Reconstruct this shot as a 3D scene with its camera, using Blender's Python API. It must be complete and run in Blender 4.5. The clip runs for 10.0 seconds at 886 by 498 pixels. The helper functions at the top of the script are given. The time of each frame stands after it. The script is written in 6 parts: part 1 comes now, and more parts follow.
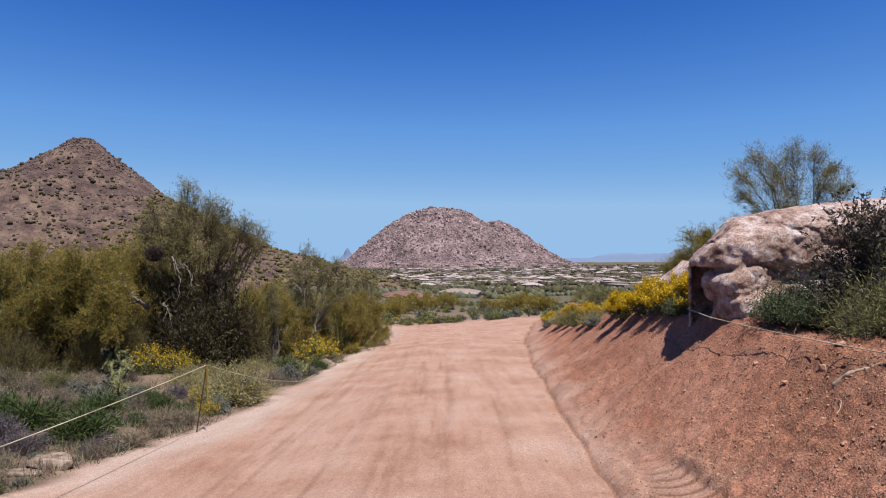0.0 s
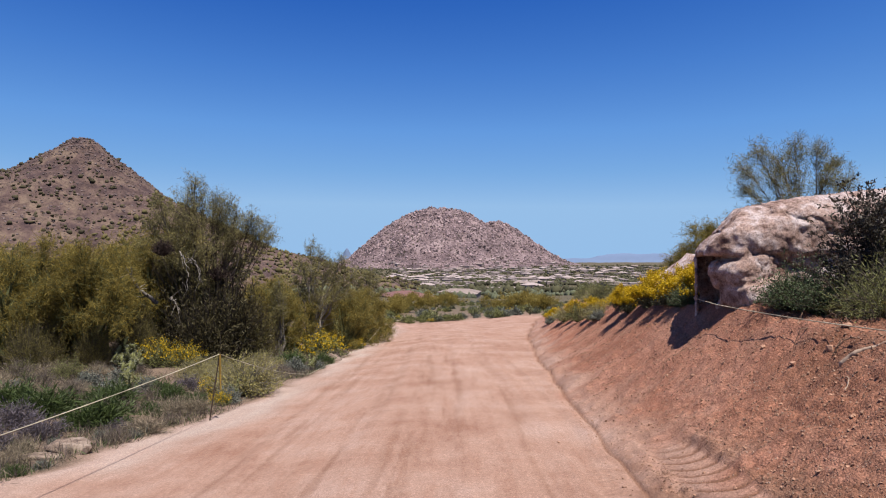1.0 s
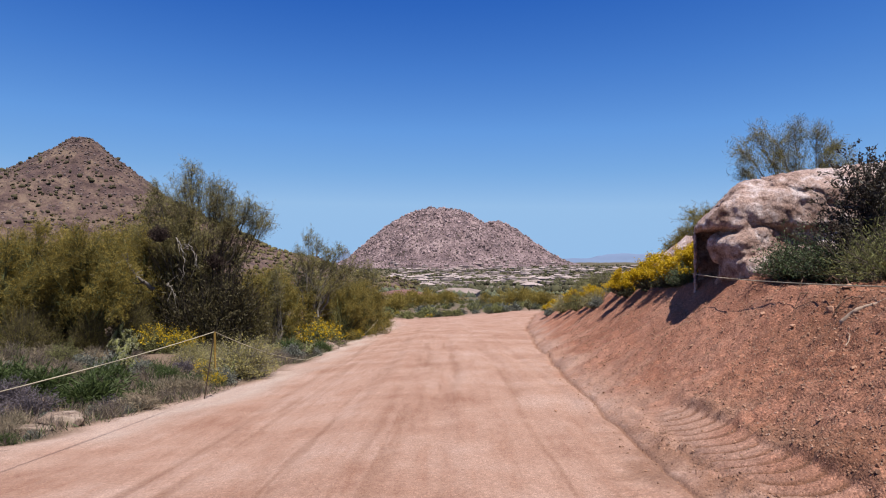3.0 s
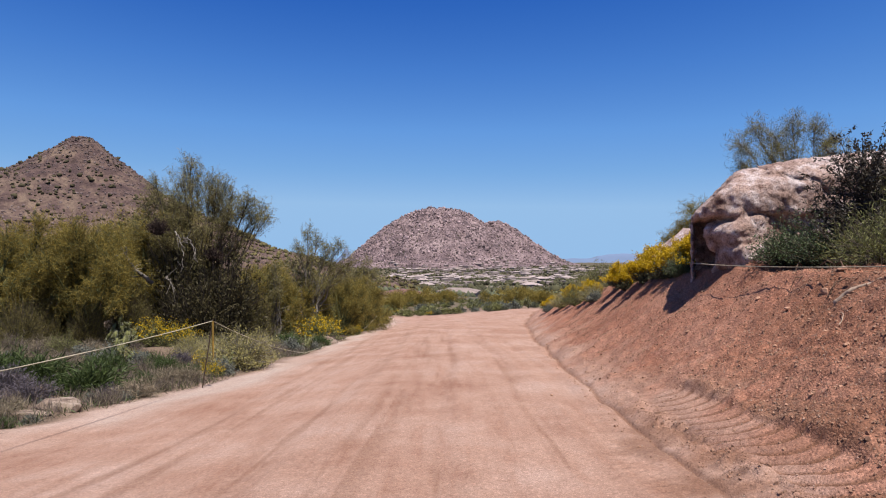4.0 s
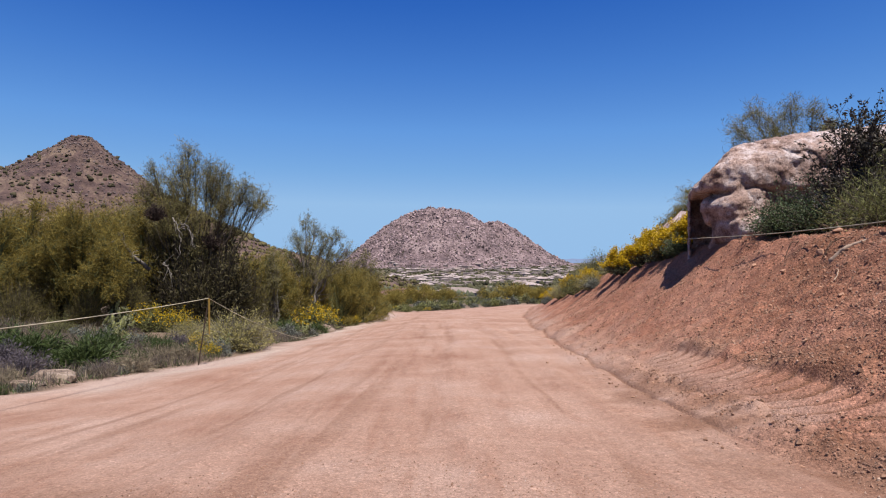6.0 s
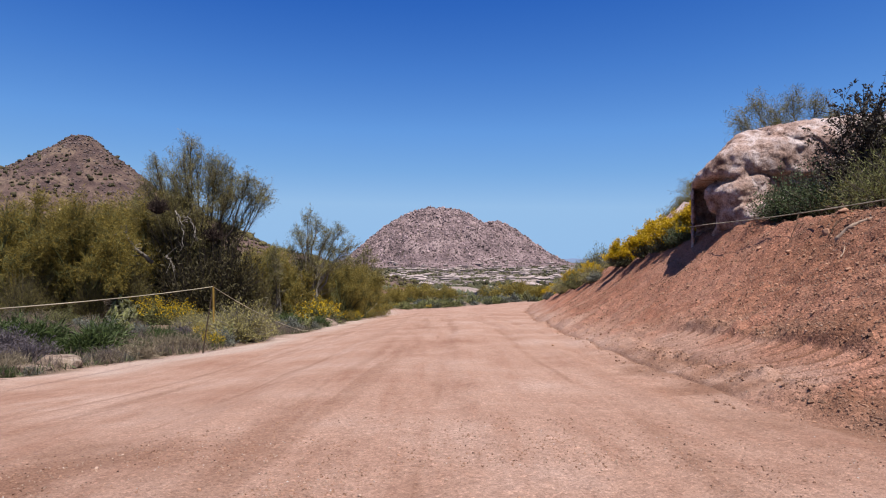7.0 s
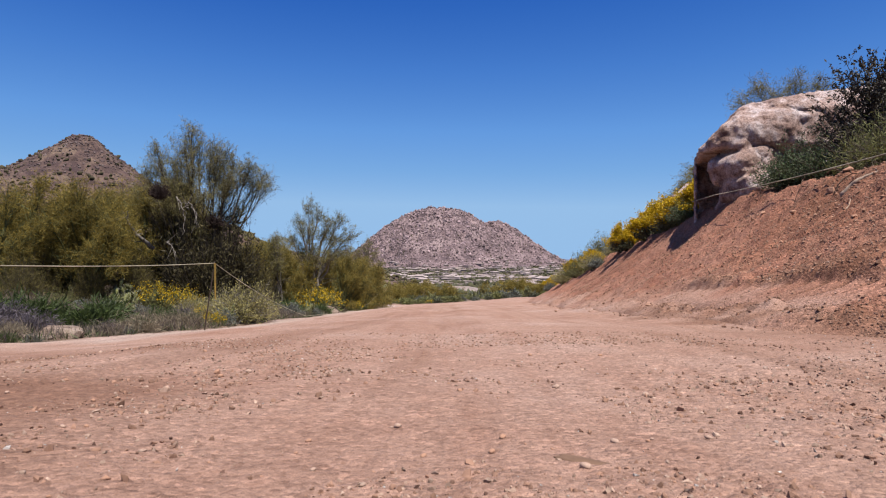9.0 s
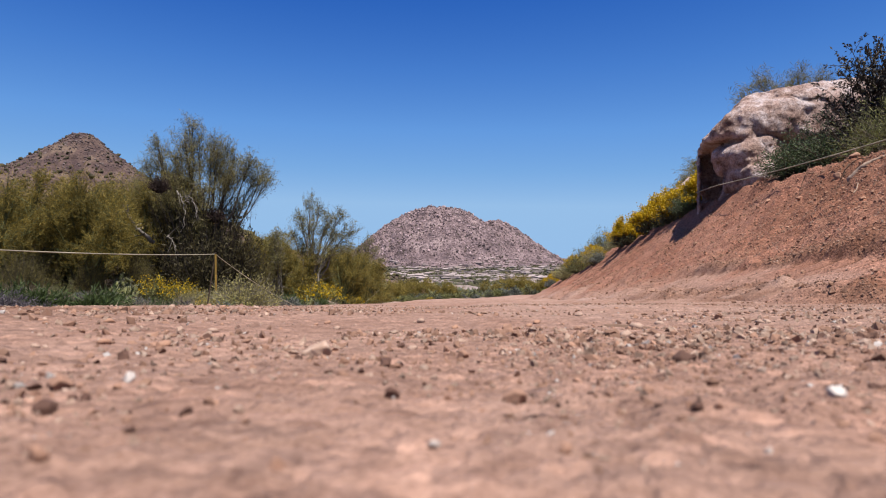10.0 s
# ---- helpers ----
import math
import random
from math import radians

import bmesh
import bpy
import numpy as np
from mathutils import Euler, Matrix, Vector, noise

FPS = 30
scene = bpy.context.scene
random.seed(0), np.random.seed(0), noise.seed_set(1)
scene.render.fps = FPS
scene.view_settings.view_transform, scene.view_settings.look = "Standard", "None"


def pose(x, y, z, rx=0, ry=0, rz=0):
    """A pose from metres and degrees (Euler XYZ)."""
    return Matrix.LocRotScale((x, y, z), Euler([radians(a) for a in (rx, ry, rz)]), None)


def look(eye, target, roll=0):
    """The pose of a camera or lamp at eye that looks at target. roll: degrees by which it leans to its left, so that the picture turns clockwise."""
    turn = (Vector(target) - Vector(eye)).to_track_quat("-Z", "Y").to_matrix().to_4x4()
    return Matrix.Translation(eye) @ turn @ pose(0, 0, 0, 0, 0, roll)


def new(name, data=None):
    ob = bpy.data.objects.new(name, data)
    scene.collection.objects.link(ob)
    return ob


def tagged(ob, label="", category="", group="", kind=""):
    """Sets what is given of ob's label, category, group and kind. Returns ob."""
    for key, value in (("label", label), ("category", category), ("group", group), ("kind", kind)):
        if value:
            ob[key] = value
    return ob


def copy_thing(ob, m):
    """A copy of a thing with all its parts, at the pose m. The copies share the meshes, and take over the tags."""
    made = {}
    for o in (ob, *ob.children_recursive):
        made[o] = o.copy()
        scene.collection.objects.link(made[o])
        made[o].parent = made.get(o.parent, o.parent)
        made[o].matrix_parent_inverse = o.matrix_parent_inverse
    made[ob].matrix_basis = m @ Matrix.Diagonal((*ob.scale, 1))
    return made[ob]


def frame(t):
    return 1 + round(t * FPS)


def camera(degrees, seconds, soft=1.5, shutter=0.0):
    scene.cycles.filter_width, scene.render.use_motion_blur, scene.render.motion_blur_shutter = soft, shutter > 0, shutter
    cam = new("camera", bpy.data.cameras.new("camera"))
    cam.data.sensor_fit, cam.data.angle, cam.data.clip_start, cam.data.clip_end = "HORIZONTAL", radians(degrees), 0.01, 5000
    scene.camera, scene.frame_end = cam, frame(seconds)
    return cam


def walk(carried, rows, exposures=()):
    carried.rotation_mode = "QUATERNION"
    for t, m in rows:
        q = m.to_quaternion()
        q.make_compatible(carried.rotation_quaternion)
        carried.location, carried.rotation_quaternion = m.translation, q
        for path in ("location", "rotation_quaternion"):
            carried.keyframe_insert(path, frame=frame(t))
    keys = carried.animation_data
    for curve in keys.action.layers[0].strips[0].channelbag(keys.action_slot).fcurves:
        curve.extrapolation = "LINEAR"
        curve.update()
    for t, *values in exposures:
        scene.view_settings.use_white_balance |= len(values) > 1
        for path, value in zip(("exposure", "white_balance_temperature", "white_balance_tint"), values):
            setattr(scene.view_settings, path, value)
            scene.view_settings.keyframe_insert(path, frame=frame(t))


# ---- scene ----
cam = camera(73.7, 10.0, soft=1.1)
PATH = [
    (0, (0.072, 0.153, 1.952), (0.068, 2.153, 1.951), -0.1),
    (0.5, (-0.068, 0.045, 1.872), (-0.072, 2.045, 1.871), -0.1),
    (1, (-0.105, -0.001, 1.788), (-0.107, 1.999, 1.788), -0.1),
    (1.5, (-0.105, 0.035, 1.696), (-0.107, 2.035, 1.696), -0.1),
    (2, (-0.081, 0.078, 1.608), (-0.083, 2.078, 1.607), -0.1),
    (2.5, (-0.064, 0.096, 1.495), (-0.065, 2.096, 1.495), -0.1),
    (4, (-0.021, 0.065, 1.212), (-0.021, 2.065, 1.212), 0.0),
    (4.5, (0.033, 0.066, 1.119), (0.034, 2.066, 1.12), 0.0),
    (5, (0.06, 0.081, 1.018), (0.061, 2.081, 1.019), 0.0),
    (5.5, (0.05, 0.089, 0.919), (0.052, 2.089, 0.92), 0.1),
    (7, (-0.042, 0.064, 0.626), (-0.04, 2.064, 0.626), 0.1),
    (7.5, (-0.065, 0.066, 0.527), (-0.063, 2.066, 0.528), 0.1),
    (8, (-0.067, 0.075, 0.428), (-0.066, 2.075, 0.429), 0.1),
    (8.5, (-0.059, 0.078, 0.32), (-0.059, 2.078, 0.32), 0.1),
    (9, (-0.066, 0.087, 0.22), (-0.066, 2.087, 0.22), 0.1),
    (9.5, (-0.092, 0.113, 0.135), (-0.091, 2.113, 0.134), 0.2),
    (10, (-0.096, 0.135, 0.088), (-0.096, 2.135, 0.085), 0.2),
]
walk(cam, [(t, look(eye, target, roll)) for t, eye, target, roll in PATH])

# A small lens set on the distance: only the gravel right before it goes soft.
cam.data.dof.use_dof = True
cam.data.dof.focus_distance = 12.0
cam.data.dof.aperture_fstop = 24.0

# ---- light ----
SUN = Vector((0.19, -0.33, 1.0)).normalized()
world = bpy.data.worlds.new("world")
scene.world = world
world.use_nodes = True
wn = world.node_tree.nodes
sky = wn.new("ShaderNodeTexSky")
sky.sky_type = "NISHITA"
sky.sun_disc = False
sky.sun_elevation = math.asin(SUN.z)
sky.sun_rotation = math.atan2(SUN.x, SUN.y)
sky.altitude = 500
sky.air_density = 1.0
sky.dust_density = 0.1
sky.ozone_density = 3.0
# the dry desert air's own blues, from the deep upper sky to the pale horizon
dim = wn.new("ShaderNodeVectorMath")
dim.operation = "SCALE"
dim.inputs["Scale"].default_value = 0.1
world.node_tree.links.new(sky.outputs[0], dim.inputs[0])
green = wn.new("ShaderNodeSeparateColor")
world.node_tree.links.new(dim.outputs[0], green.inputs[0])
blues = wn.new("ShaderNodeValToRGB")
world.node_tree.links.new(green.outputs[1], blues.inputs[0])
SKY_BLUES = ((0.12, (0.008, 0.060, 0.270)), (0.205, (0.021, 0.100, 0.390)), (0.262, (0.049, 0.162, 0.478)), (0.355, (0.100, 0.255, 0.575)), (0.47, (0.152, 0.320, 0.595)), (0.62, (0.240, 0.405, 0.630)))
while len(blues.color_ramp.elements) < len(SKY_BLUES):
    blues.color_ramp.elements.new(0.5)
for stop, (at, colour) in zip(blues.color_ramp.elements, SKY_BLUES):
    stop.position, stop.color = at, (*colour, 1)
full = wn.new("ShaderNodeVectorMath")
full.operation = "SCALE"
full.inputs["Scale"].default_value = 10.0
world.node_tree.links.new(blues.outputs[0], full.inputs[0])
world.node_tree.links.new(full.outputs[0], wn["Background"].inputs[0])
wn["Background"].inputs[1].default_value = 0.066
sun_data = bpy.data.lights.new("sun", "SUN")
sun_data.energy, sun_data.angle, sun_data.color = 5.0, radians(0.53), (1.0, 0.95, 0.88)
sun = new("sun", sun_data)
sun.matrix_world = look(SUN * 50, (0, 0, 0))

scene.view_settings.exposure = 0.95

# ---- small maths ----
def hash2(ix, iy, seed):
    h = (ix * 374761393 + iy * 668265263 + seed * 974634777) & 0x7FFFFFFF
    h = ((h ^ (h >> 13)) * 1274126177) & 0x7FFFFFFF
    return ((h ^ (h >> 16)) & 0xFFFFFF) / float(0xFFFFFF)


def vnoise(x, y, seed=0):
    """Smooth value noise, -1 to 1."""
    x, y = np.asarray(x, float), np.asarray(y, float)
    fx, fy = np.floor(x), np.floor(y)
    ix, iy = fx.astype(np.int64), fy.astype(np.int64)
    u, v = x - fx, y - fy
    u, v = u * u * u * (u * (u * 6 - 15) + 10), v * v * v * (v * (v * 6 - 15) + 10)
    a, b = hash2(ix, iy, seed), hash2(ix + 1, iy, seed)
    c, d = hash2(ix, iy + 1, seed), hash2(ix + 1, iy + 1, seed)
    return 2 * (a + (b - a) * u + (c - a) * v + (a - b - c + d) * u * v) - 1


def fbm(x, y, octaves=4, seed=0):
    total, amp = 0, 1.0
    for i in range(octaves):
        total = total + amp * vnoise(x * 2.03 ** i + 17.3 * i, y * 2.03 ** i - 9.1 * i, seed + i)
        amp *= 0.5
    return total


def vnoise3(x, y, z, seed=0):
    """Smooth value noise in space, -1 to 1."""
    fx, fy, fz = np.floor(x), np.floor(y), np.floor(z)
    ix, iy, iz = fx.astype(np.int64), fy.astype(np.int64), fz.astype(np.int64)
    u, v, w = x - fx, y - fy, z - fz
    u, v, w = u * u * (3 - 2 * u), v * v * (3 - 2 * v), w * w * (3 - 2 * w)
    total = 0
    for k in (0, 1):
        a, b = hash2(ix, iy + 7919 * (iz + k), seed), hash2(ix + 1, iy + 7919 * (iz + k), seed)
        c, d = hash2(ix, iy + 1 + 7919 * (iz + k), seed), hash2(ix + 1, iy + 1 + 7919 * (iz + k), seed)
        total = total + (a + (b - a) * u + (c - a) * v + (a - b - c + d) * u * v) * (w if k else 1 - w)
    return 2 * total - 1


def fbm3(x, y, z, octaves=4, seed=0):
    total, amp = 0, 1.0
    for i in range(octaves):
        k = 2.03 ** i
        total = total + amp * vnoise3(x * k + 17.3 * i, y * k - 9.1 * i, z * k + 4.7 * i, seed + i)
        amp *= 0.5
    return total


def smooth(a, b, x):
    t = np.clip((x - a) / (b - a), 0, 1)
    return t * t * (3 - 2 * t)


def bump(x, centre, width):
    return np.exp(-((x - centre) / width) ** 2)


# ---- the lie of the land ----
def foot(y):
    """Where the cut bank meets the road."""
    return np.interp(y, [-30, 0, 1, 2, 3, 4.2, 5.9, 10.4, 18, 28, 40, 60, 90],
                     [9, 4.2, 2.9, 2.0, 1.62, 1.64, 1.74, 2.08, 2.75, 3.9, 6.2, 11, 18])


def left_edge(y):
    """The road's left edge."""
    return np.interp(y, [-30, 0, 5, 6.5, 7.6, 8.7, 10.2, 14, 20, 28, 38, 48, 60], [-10, -6.0, -5.1, -4.9, -4.72, -4.45, -4.1, -3.7, -3.5, -3.6, -3.2, -5.0, -12])


def lie(x, y):
    """Heights without the small relief."""
    base = np.interp(y, [-4900, -60, -10, 0, 11, 30, 45, 80, 200, 650, 1400, 2300, 4900],
                     [3, 3, 0.95, 0.085, -0.872, -2.45, -3.65, -6.5, -15.5, -45, -68, -62, -112])
    side = np.interp(x, [-300, -60, -14, -7.5, -5.5, -4.2, -2.2, -0.9, 0.3], [6, 1.2, 0.05, -0.22, -0.34, -0.38, -0.22, -0.05, 0])
    tilt = np.interp(x, [-300, -60, -14, -6, -3, 0, 3, 6, 20], [6, 1.2, 0.05, -0.40, -0.42, -0.28, -0.08, 0.20, 0.3])
    side = side + (tilt - side) * smooth(22, 42, y)
    side = side * smooth(-2, 7, y) * (1 - smooth(60, 160, y))
    far = 1 - smooth(30, 70, y)
    d = x - foot(y)
    top = np.interp(y, [4, 6, 9], [2.05, 2.14, 2.25]) + 0.08 * vnoise(y * 0.7, 3.0, 5)
    dd = np.clip(d, 0, None)
    curve = np.interp(y, [5.5, 8.3, 12, 16], [0.12, 0.18, 0.17, 0.14])
    bank = np.where(dd < top, 0.35 * dd + curve * dd ** 2, 0.35 * top + curve * top ** 2 + 0.07 * np.clip(dd - top, 0, 1.6) + 0.18 * np.clip(dd - top - 1.6, 0, 10.4) + 0.02 * np.clip(dd - top - 12, 0, 60))
    return base + side + bank * far


def tread_of(x, y):
    """The curved prints of a tyre: place across them, their stretch, their bed and their teeth."""
    u = x - foot(y) - 0.50 + 0.02 * vnoise(y * 3, 2.0, 3) + 0.05 * smooth(5, 6.5, y)
    span = smooth(2.6, 2.9, y) * smooth(7.2, 5.4, y)
    track = smooth(-0.25, -0.15, u) * smooth(0.20, 0.15, u) * span
    w = u + 0.22
    saw = (5.0 * (y + 2.0 * w - 3.2 * w ** 2) + 0.12 * vnoise(y * 3, x * 3, 3)) % 1.0
    return u, span, track, saw


def relief(x, y):
    """The small relief: ruts, rills, clods, each on its own ground."""
    d = x - foot(y)
    road = smooth(0.1, -0.5, d) * smooth(-0.6, 0.3, x - left_edge(y)) * smooth(70, 40, y)
    bank = smooth(-0.1, 0.3, d) * smooth(60, 30, y)
    wild = 1 - np.clip(road + bank, 0, 1)
    z = 0.012 * fbm(x * 1.1, y * 0.45, 3, 11) * road
    lane = x - np.interp(y, [0, 10, 30, 50], [0, 0.25, 0.2, -0.6])
    for c, w, depth in ((-2.9, 0.16, 0.018), (-1.55, 0.18, 0.026), (-0.2, 0.14, 0.02), (0.75, 0.16, 0.022), (1.35, 0.10, 0.02)):
        wob = 0.12 * vnoise(y * 0.35, c, 21)
        z = z - depth * bump(lane, c + wob, w) * road * smooth(1.2, 4, y) * (0.6 + 0.6 * vnoise(y * 0.8, c * 3, 8))
        z = z + 0.5 * depth * bump(lane, c + wob + 1.7 * w, w * 0.7) * road * smooth(1.2, 4, y)
    # the grader's line along the foot of the bank
    z = z - 0.034 * bump(d + 0.03 * vnoise(y * 1.5, 1.0, 22), -0.03, 0.014 + 0.0016 * y) * smooth(2.6, 4.2, y) * smooth(40, 25, y)
    z = z + 0.012 * bump(d, -0.18, 0.08) * smooth(2.6, 4.2, y) * smooth(40, 25, y)
    # a tyre's tread pressed in the soft foot of the bank
    u, span, track, saw = tread_of(x, y)
    z = z + track * (0.025 * np.minimum(saw * 1.25, (1 - saw) * 5.0) - 0.030 - 0.06 * np.clip(u, -0.1, 0.28))
    z = z + 0.016 * bump(u, 0.24, 0.05) * span * (0.6 + 0.8 * vnoise(x * 7, y * 7, 6)) + 0.020 * bump(u, -0.33, 0.09) * span * (0.6 + 0.8 * vnoise(x * 9, y * 9, 4))
    soft = 1 - 0.9 * track
    # a fainter tread on the road beside the line
    u = d + 0.33
    tread = smooth(-0.16, -0.10, u) * smooth(0.14, 0.08, u) * smooth(2.6, 3.2, y) * smooth(7, 5, y)
    saw = (y * 9.0 - u * 3) % 1.0
    z = z + tread * 0.012 * (np.minimum(saw * 1.4, (1 - saw) * 3.5) - 0.5)
    u = d - 0.30
    tread = bump(u, 0, 0.14) * smooth(6.0, 7.0, y) * smooth(11, 8, y)
    saw = (y * 5.0 + u * 4) % 1.0
    z = z + tread * 0.014 * np.minimum(saw * 1.4, (1 - saw) * 3.5)
    bank = bank * soft
    # clods and rills on the bank
    z = z + bank * (0.05 * fbm(x * 1.3, y * 1.3, 4, 31) + 0.045 * np.abs(fbm(x * 5, y * 5, 4, 33)) + 0.008 * vnoise(x * 27, y * 27, 34))
    z = z - bank * 0.05 * smooth(0.55, 0.95, 1 - np.abs(vnoise(y * 1.4 + d * 0.35, d * 0.25, 37))) * smooth(0.3, 1.2, d) * smooth(6.5, 9, y)
    z = z + wild * (0.05 * fbm(x * 0.8, y * 0.8, 4, 41))
    # loose gravel where the wheels turned, near the landing place
    near = smooth(3.2, 0.6, np.hypot(x, y - 0.4))
    patch = 0.35 + 0.65 * smooth(-0.2, 0.5, fbm(x * 1.4, y * 1.4, 2, 51))
    z = z + near * patch * (0.004 * fbm(x * 14, y * 14, 3, 53) + 0.0035 * np.abs(fbm(x * 48, y * 48, 3, 55)) + 0.0022 * np.abs(fbm(x * 130, y * 130, 3, 57)))
    far = smooth(60, 400, y)
    z = z + far * 3.0 * fbm(x * 0.012, y * 0.012, 3, 61)
    return z


def land(x, y):
    return lie(x, y) + relief(x, y)


def land1(x, y):
    return float(land(np.array([float(x)]), np.array([float(y)]))[0])


# ---- materials ----
def mat(name):
    m = bpy.data.materials.new(name)
    m.use_nodes = True
    nt = m.node_tree
    b = nt.nodes["Principled BSDF"]
    b.inputs["Specular IOR Level"].default_value = 0.25
    return m, nt, b


def node(nt, kind, **kw):
    n = nt.nodes.new(kind)
    for k, v in kw.items():
        if k in n.inputs:
            if hasattr(v, "is_output"):
                nt.links.new(v, n.inputs[k])
            else:
                n.inputs[k].default_value = v
    return n


def coords(nt):
    return nt.nodes.new("ShaderNodeTexCoord").outputs["Object"]


def noise_of(nt, scale, detail=4, rough=0.55, vec=None):
    return node(nt, "ShaderNodeTexNoise", Vector=vec or coords(nt), Scale=scale, Detail=detail, Roughness=rough).outputs["Fac"]


def ramp(nt, fac, stops):
    r = nt.nodes.new("ShaderNodeValToRGB")
    nt.links.new(fac, r.inputs[0])
    e = r.color_ramp.elements
    while len(e) < len(stops):
        e.new(0.5)
    for el, (p, c) in zip(e, stops):
        el.position = p
        el.color = (*c, 1) if len(c) == 3 else c
    return r.outputs[0]


def blend(nt, fac, a, b, kind="MIX"):
    n = nt.nodes.new("ShaderNodeMix")
    n.data_type, n.blend_type = "RGBA", kind
    for s, v in ((n.inputs[0], fac), (n.inputs[6], a), (n.inputs[7], b)):
        if hasattr(v, "is_output"):
            nt.links.new(v, s)
        else:
            s.default_value = v if not isinstance(v, tuple) else (*v, 1)
    return n.outputs[2]


def calc(nt, op, a, b=0.0):
    n = nt.nodes.new("ShaderNodeMath")
    n.operation = op
    for s, v in ((n.inputs[0], a), (n.inputs[1], b)):
        if hasattr(v, "is_output"):
            nt.links.new(v, s)
        else:
            s.default_value = v
    return n.outputs[0]


def attr(nt, name):
    a = nt.nodes.new("ShaderNodeAttribute")
    a.attribute_name = name
    return a.outputs["Fac"]


def put_bump(nt, b, height, strength, distance):
    n = node(nt, "ShaderNodeBump", Height=height, Strength=strength, Distance=distance)
    nt.links.new(n.outputs[0], b.inputs["Normal"])


def cells(nt, scale, vec):
    """Stone-like cells: a random grey for each, and the distance to its middle."""
    v = node(nt, "ShaderNodeTexVoronoi", Vector=vec, Scale=scale)
    v.voronoi_dimensions = "3D"
    split = nt.nodes.new("ShaderNodeSeparateColor")
    nt.links.new(v.outputs["Color"], split.inputs[0])
    return split.outputs[0], v.outputs["Distance"]


def earth():
    m, nt, b = mat("desert_earth")
    co = coords(nt)
    big, mid, fine = noise_of(nt, 0.7, 6, 0.65, co), noise_of(nt, 13, 6, 0.7, co), noise_of(nt, 110, 5, 0.75, co)
    warp = nt.nodes.new("ShaderNodeVectorMath")
    warp.operation = "ADD"
    nt.links.new(co, warp.inputs[0])
    shift = node(nt, "ShaderNodeTexNoise", Vector=co, Scale=25.0, Detail=2.0)
    small = nt.nodes.new("ShaderNodeVectorMath")
    small.operation = "SCALE"
    small.inputs["Scale"].default_value = 0.03
    nt.links.new(shift.outputs["Color"], small.inputs[0])
    nt.links.new(small.outputs[0], warp.inputs[1])
    grey1, dist1 = cells(nt, 48.0, warp.outputs[0])
    grey2, dist2 = cells(nt, 150.0, co)
    road = ramp(nt, big, [(0.3, (0.215, 0.120, 0.086)), (0.5, (0.267, 0.167, 0.127)), (0.72, (0.310, 0.215, 0.176))])
    bank = ramp(nt, big, [(0.3, (0.182, 0.074, 0.044)), (0.5, (0.242, 0.111, 0.073)), (0.72, (0.295, 0.157, 0.113))])
    pale = ramp(nt, mid, [(0.3, (0.277, 0.208, 0.173)), (0.7, (0.337, 0.274, 0.239))])
    wild = ramp(nt, mid, [(0.3, (0.079, 0.056, 0.040)), (0.55, (0.139, 0.100, 0.074)), (0.75, (0.205, 0.157, 0.122))])
    dry = ramp(nt, big, [(0.3, (0.053, 0.048, 0.028)), (0.7, (0.109, 0.087, 0.059))])
    along = nt.nodes.new("ShaderNodeMapping")
    along.inputs["Scale"].default_value = (5.0, 0.6, 1.0)
    nt.links.new(co, along.inputs["Vector"])
    streak = noise_of(nt, 1.0, 10, 0.75, along.outputs[0])
    road = blend(nt, 0.55, road, ramp(nt, streak, [(0.34, (0.78, 0.66, 0.60)), (0.5, (1.0, 1.0, 1.0)), (0.66, (1.15, 1.18, 1.20))]), "MULTIPLY")
    c = blend(nt, attr(nt, "bank"), road, bank)
    c = blend(nt, attr(nt, "pale"), c, pale)
    c = blend(nt, attr(nt, "wild"), c, wild)
    c = blend(nt, attr(nt, "far"), c, dry)
    # moist earth goes dark, and so does shade painted in groove and tread
    c = blend(nt, calc(nt, "MULTIPLY", attr(nt, "moist_and_shade"), 0.8), c, (0.130, 0.063, 0.038))
    coarse = calc(nt, "ADD", calc(nt, "MULTIPLY", attr(nt, "bank"), 0.55), 0.30)
    c = blend(nt, coarse, c, ramp(nt, grey1, [(0.0, (0.55, 0.50, 0.48)), (0.35, (0.95, 0.95, 0.95)), (0.8, (1.08, 1.08, 1.08)), (1.0, (1.55, 1.52, 1.5))]), "MULTIPLY")
    c = blend(nt, 0.6, c, ramp(nt, grey2, [(0.0, (0.55, 0.50, 0.48)), (0.3, (0.95, 0.95, 0.95)), (0.8, (1.05, 1.05, 1.05)), (1.0, (1.6, 1.58, 1.55))]), "MULTIPLY")
    c = blend(nt, 0.6, c, ramp(nt, fine, [(0.3, (0.6, 0.56, 0.54)), (0.5, (1.0, 1.0, 1.0)), (0.72, (1.3, 1.28, 1.26))]), "MULTIPLY")
    grain = noise_of(nt, 650, 3, 0.7, co)
    c = blend(nt, 0.7, c, ramp(nt, grain, [(0.34, (0.66, 0.60, 0.58)), (0.5, (1.0, 1.0, 1.0)), (0.68, (1.32, 1.32, 1.32))]), "MULTIPLY")
    nt.links.new(c, b.inputs["Base Color"])
    b.inputs["Roughness"].default_value = 0.95
    b.inputs["Specular IOR Level"].default_value = 0.12
    h = calc(nt, "ADD", calc(nt, "MULTIPLY", mid, 0.7), calc(nt, "MULTIPLY", fine, 0.22))
    h = calc(nt, "SUBTRACT", h, calc(nt, "MULTIPLY", calc(nt, "MULTIPLY", dist1, coarse), 0.55))
    h = calc(nt, "SUBTRACT", h, calc(nt, "MULTIPLY", dist2, 0.14))
    h = calc(nt, "ADD", h, calc(nt, "MULTIPLY", grain, 0.05))
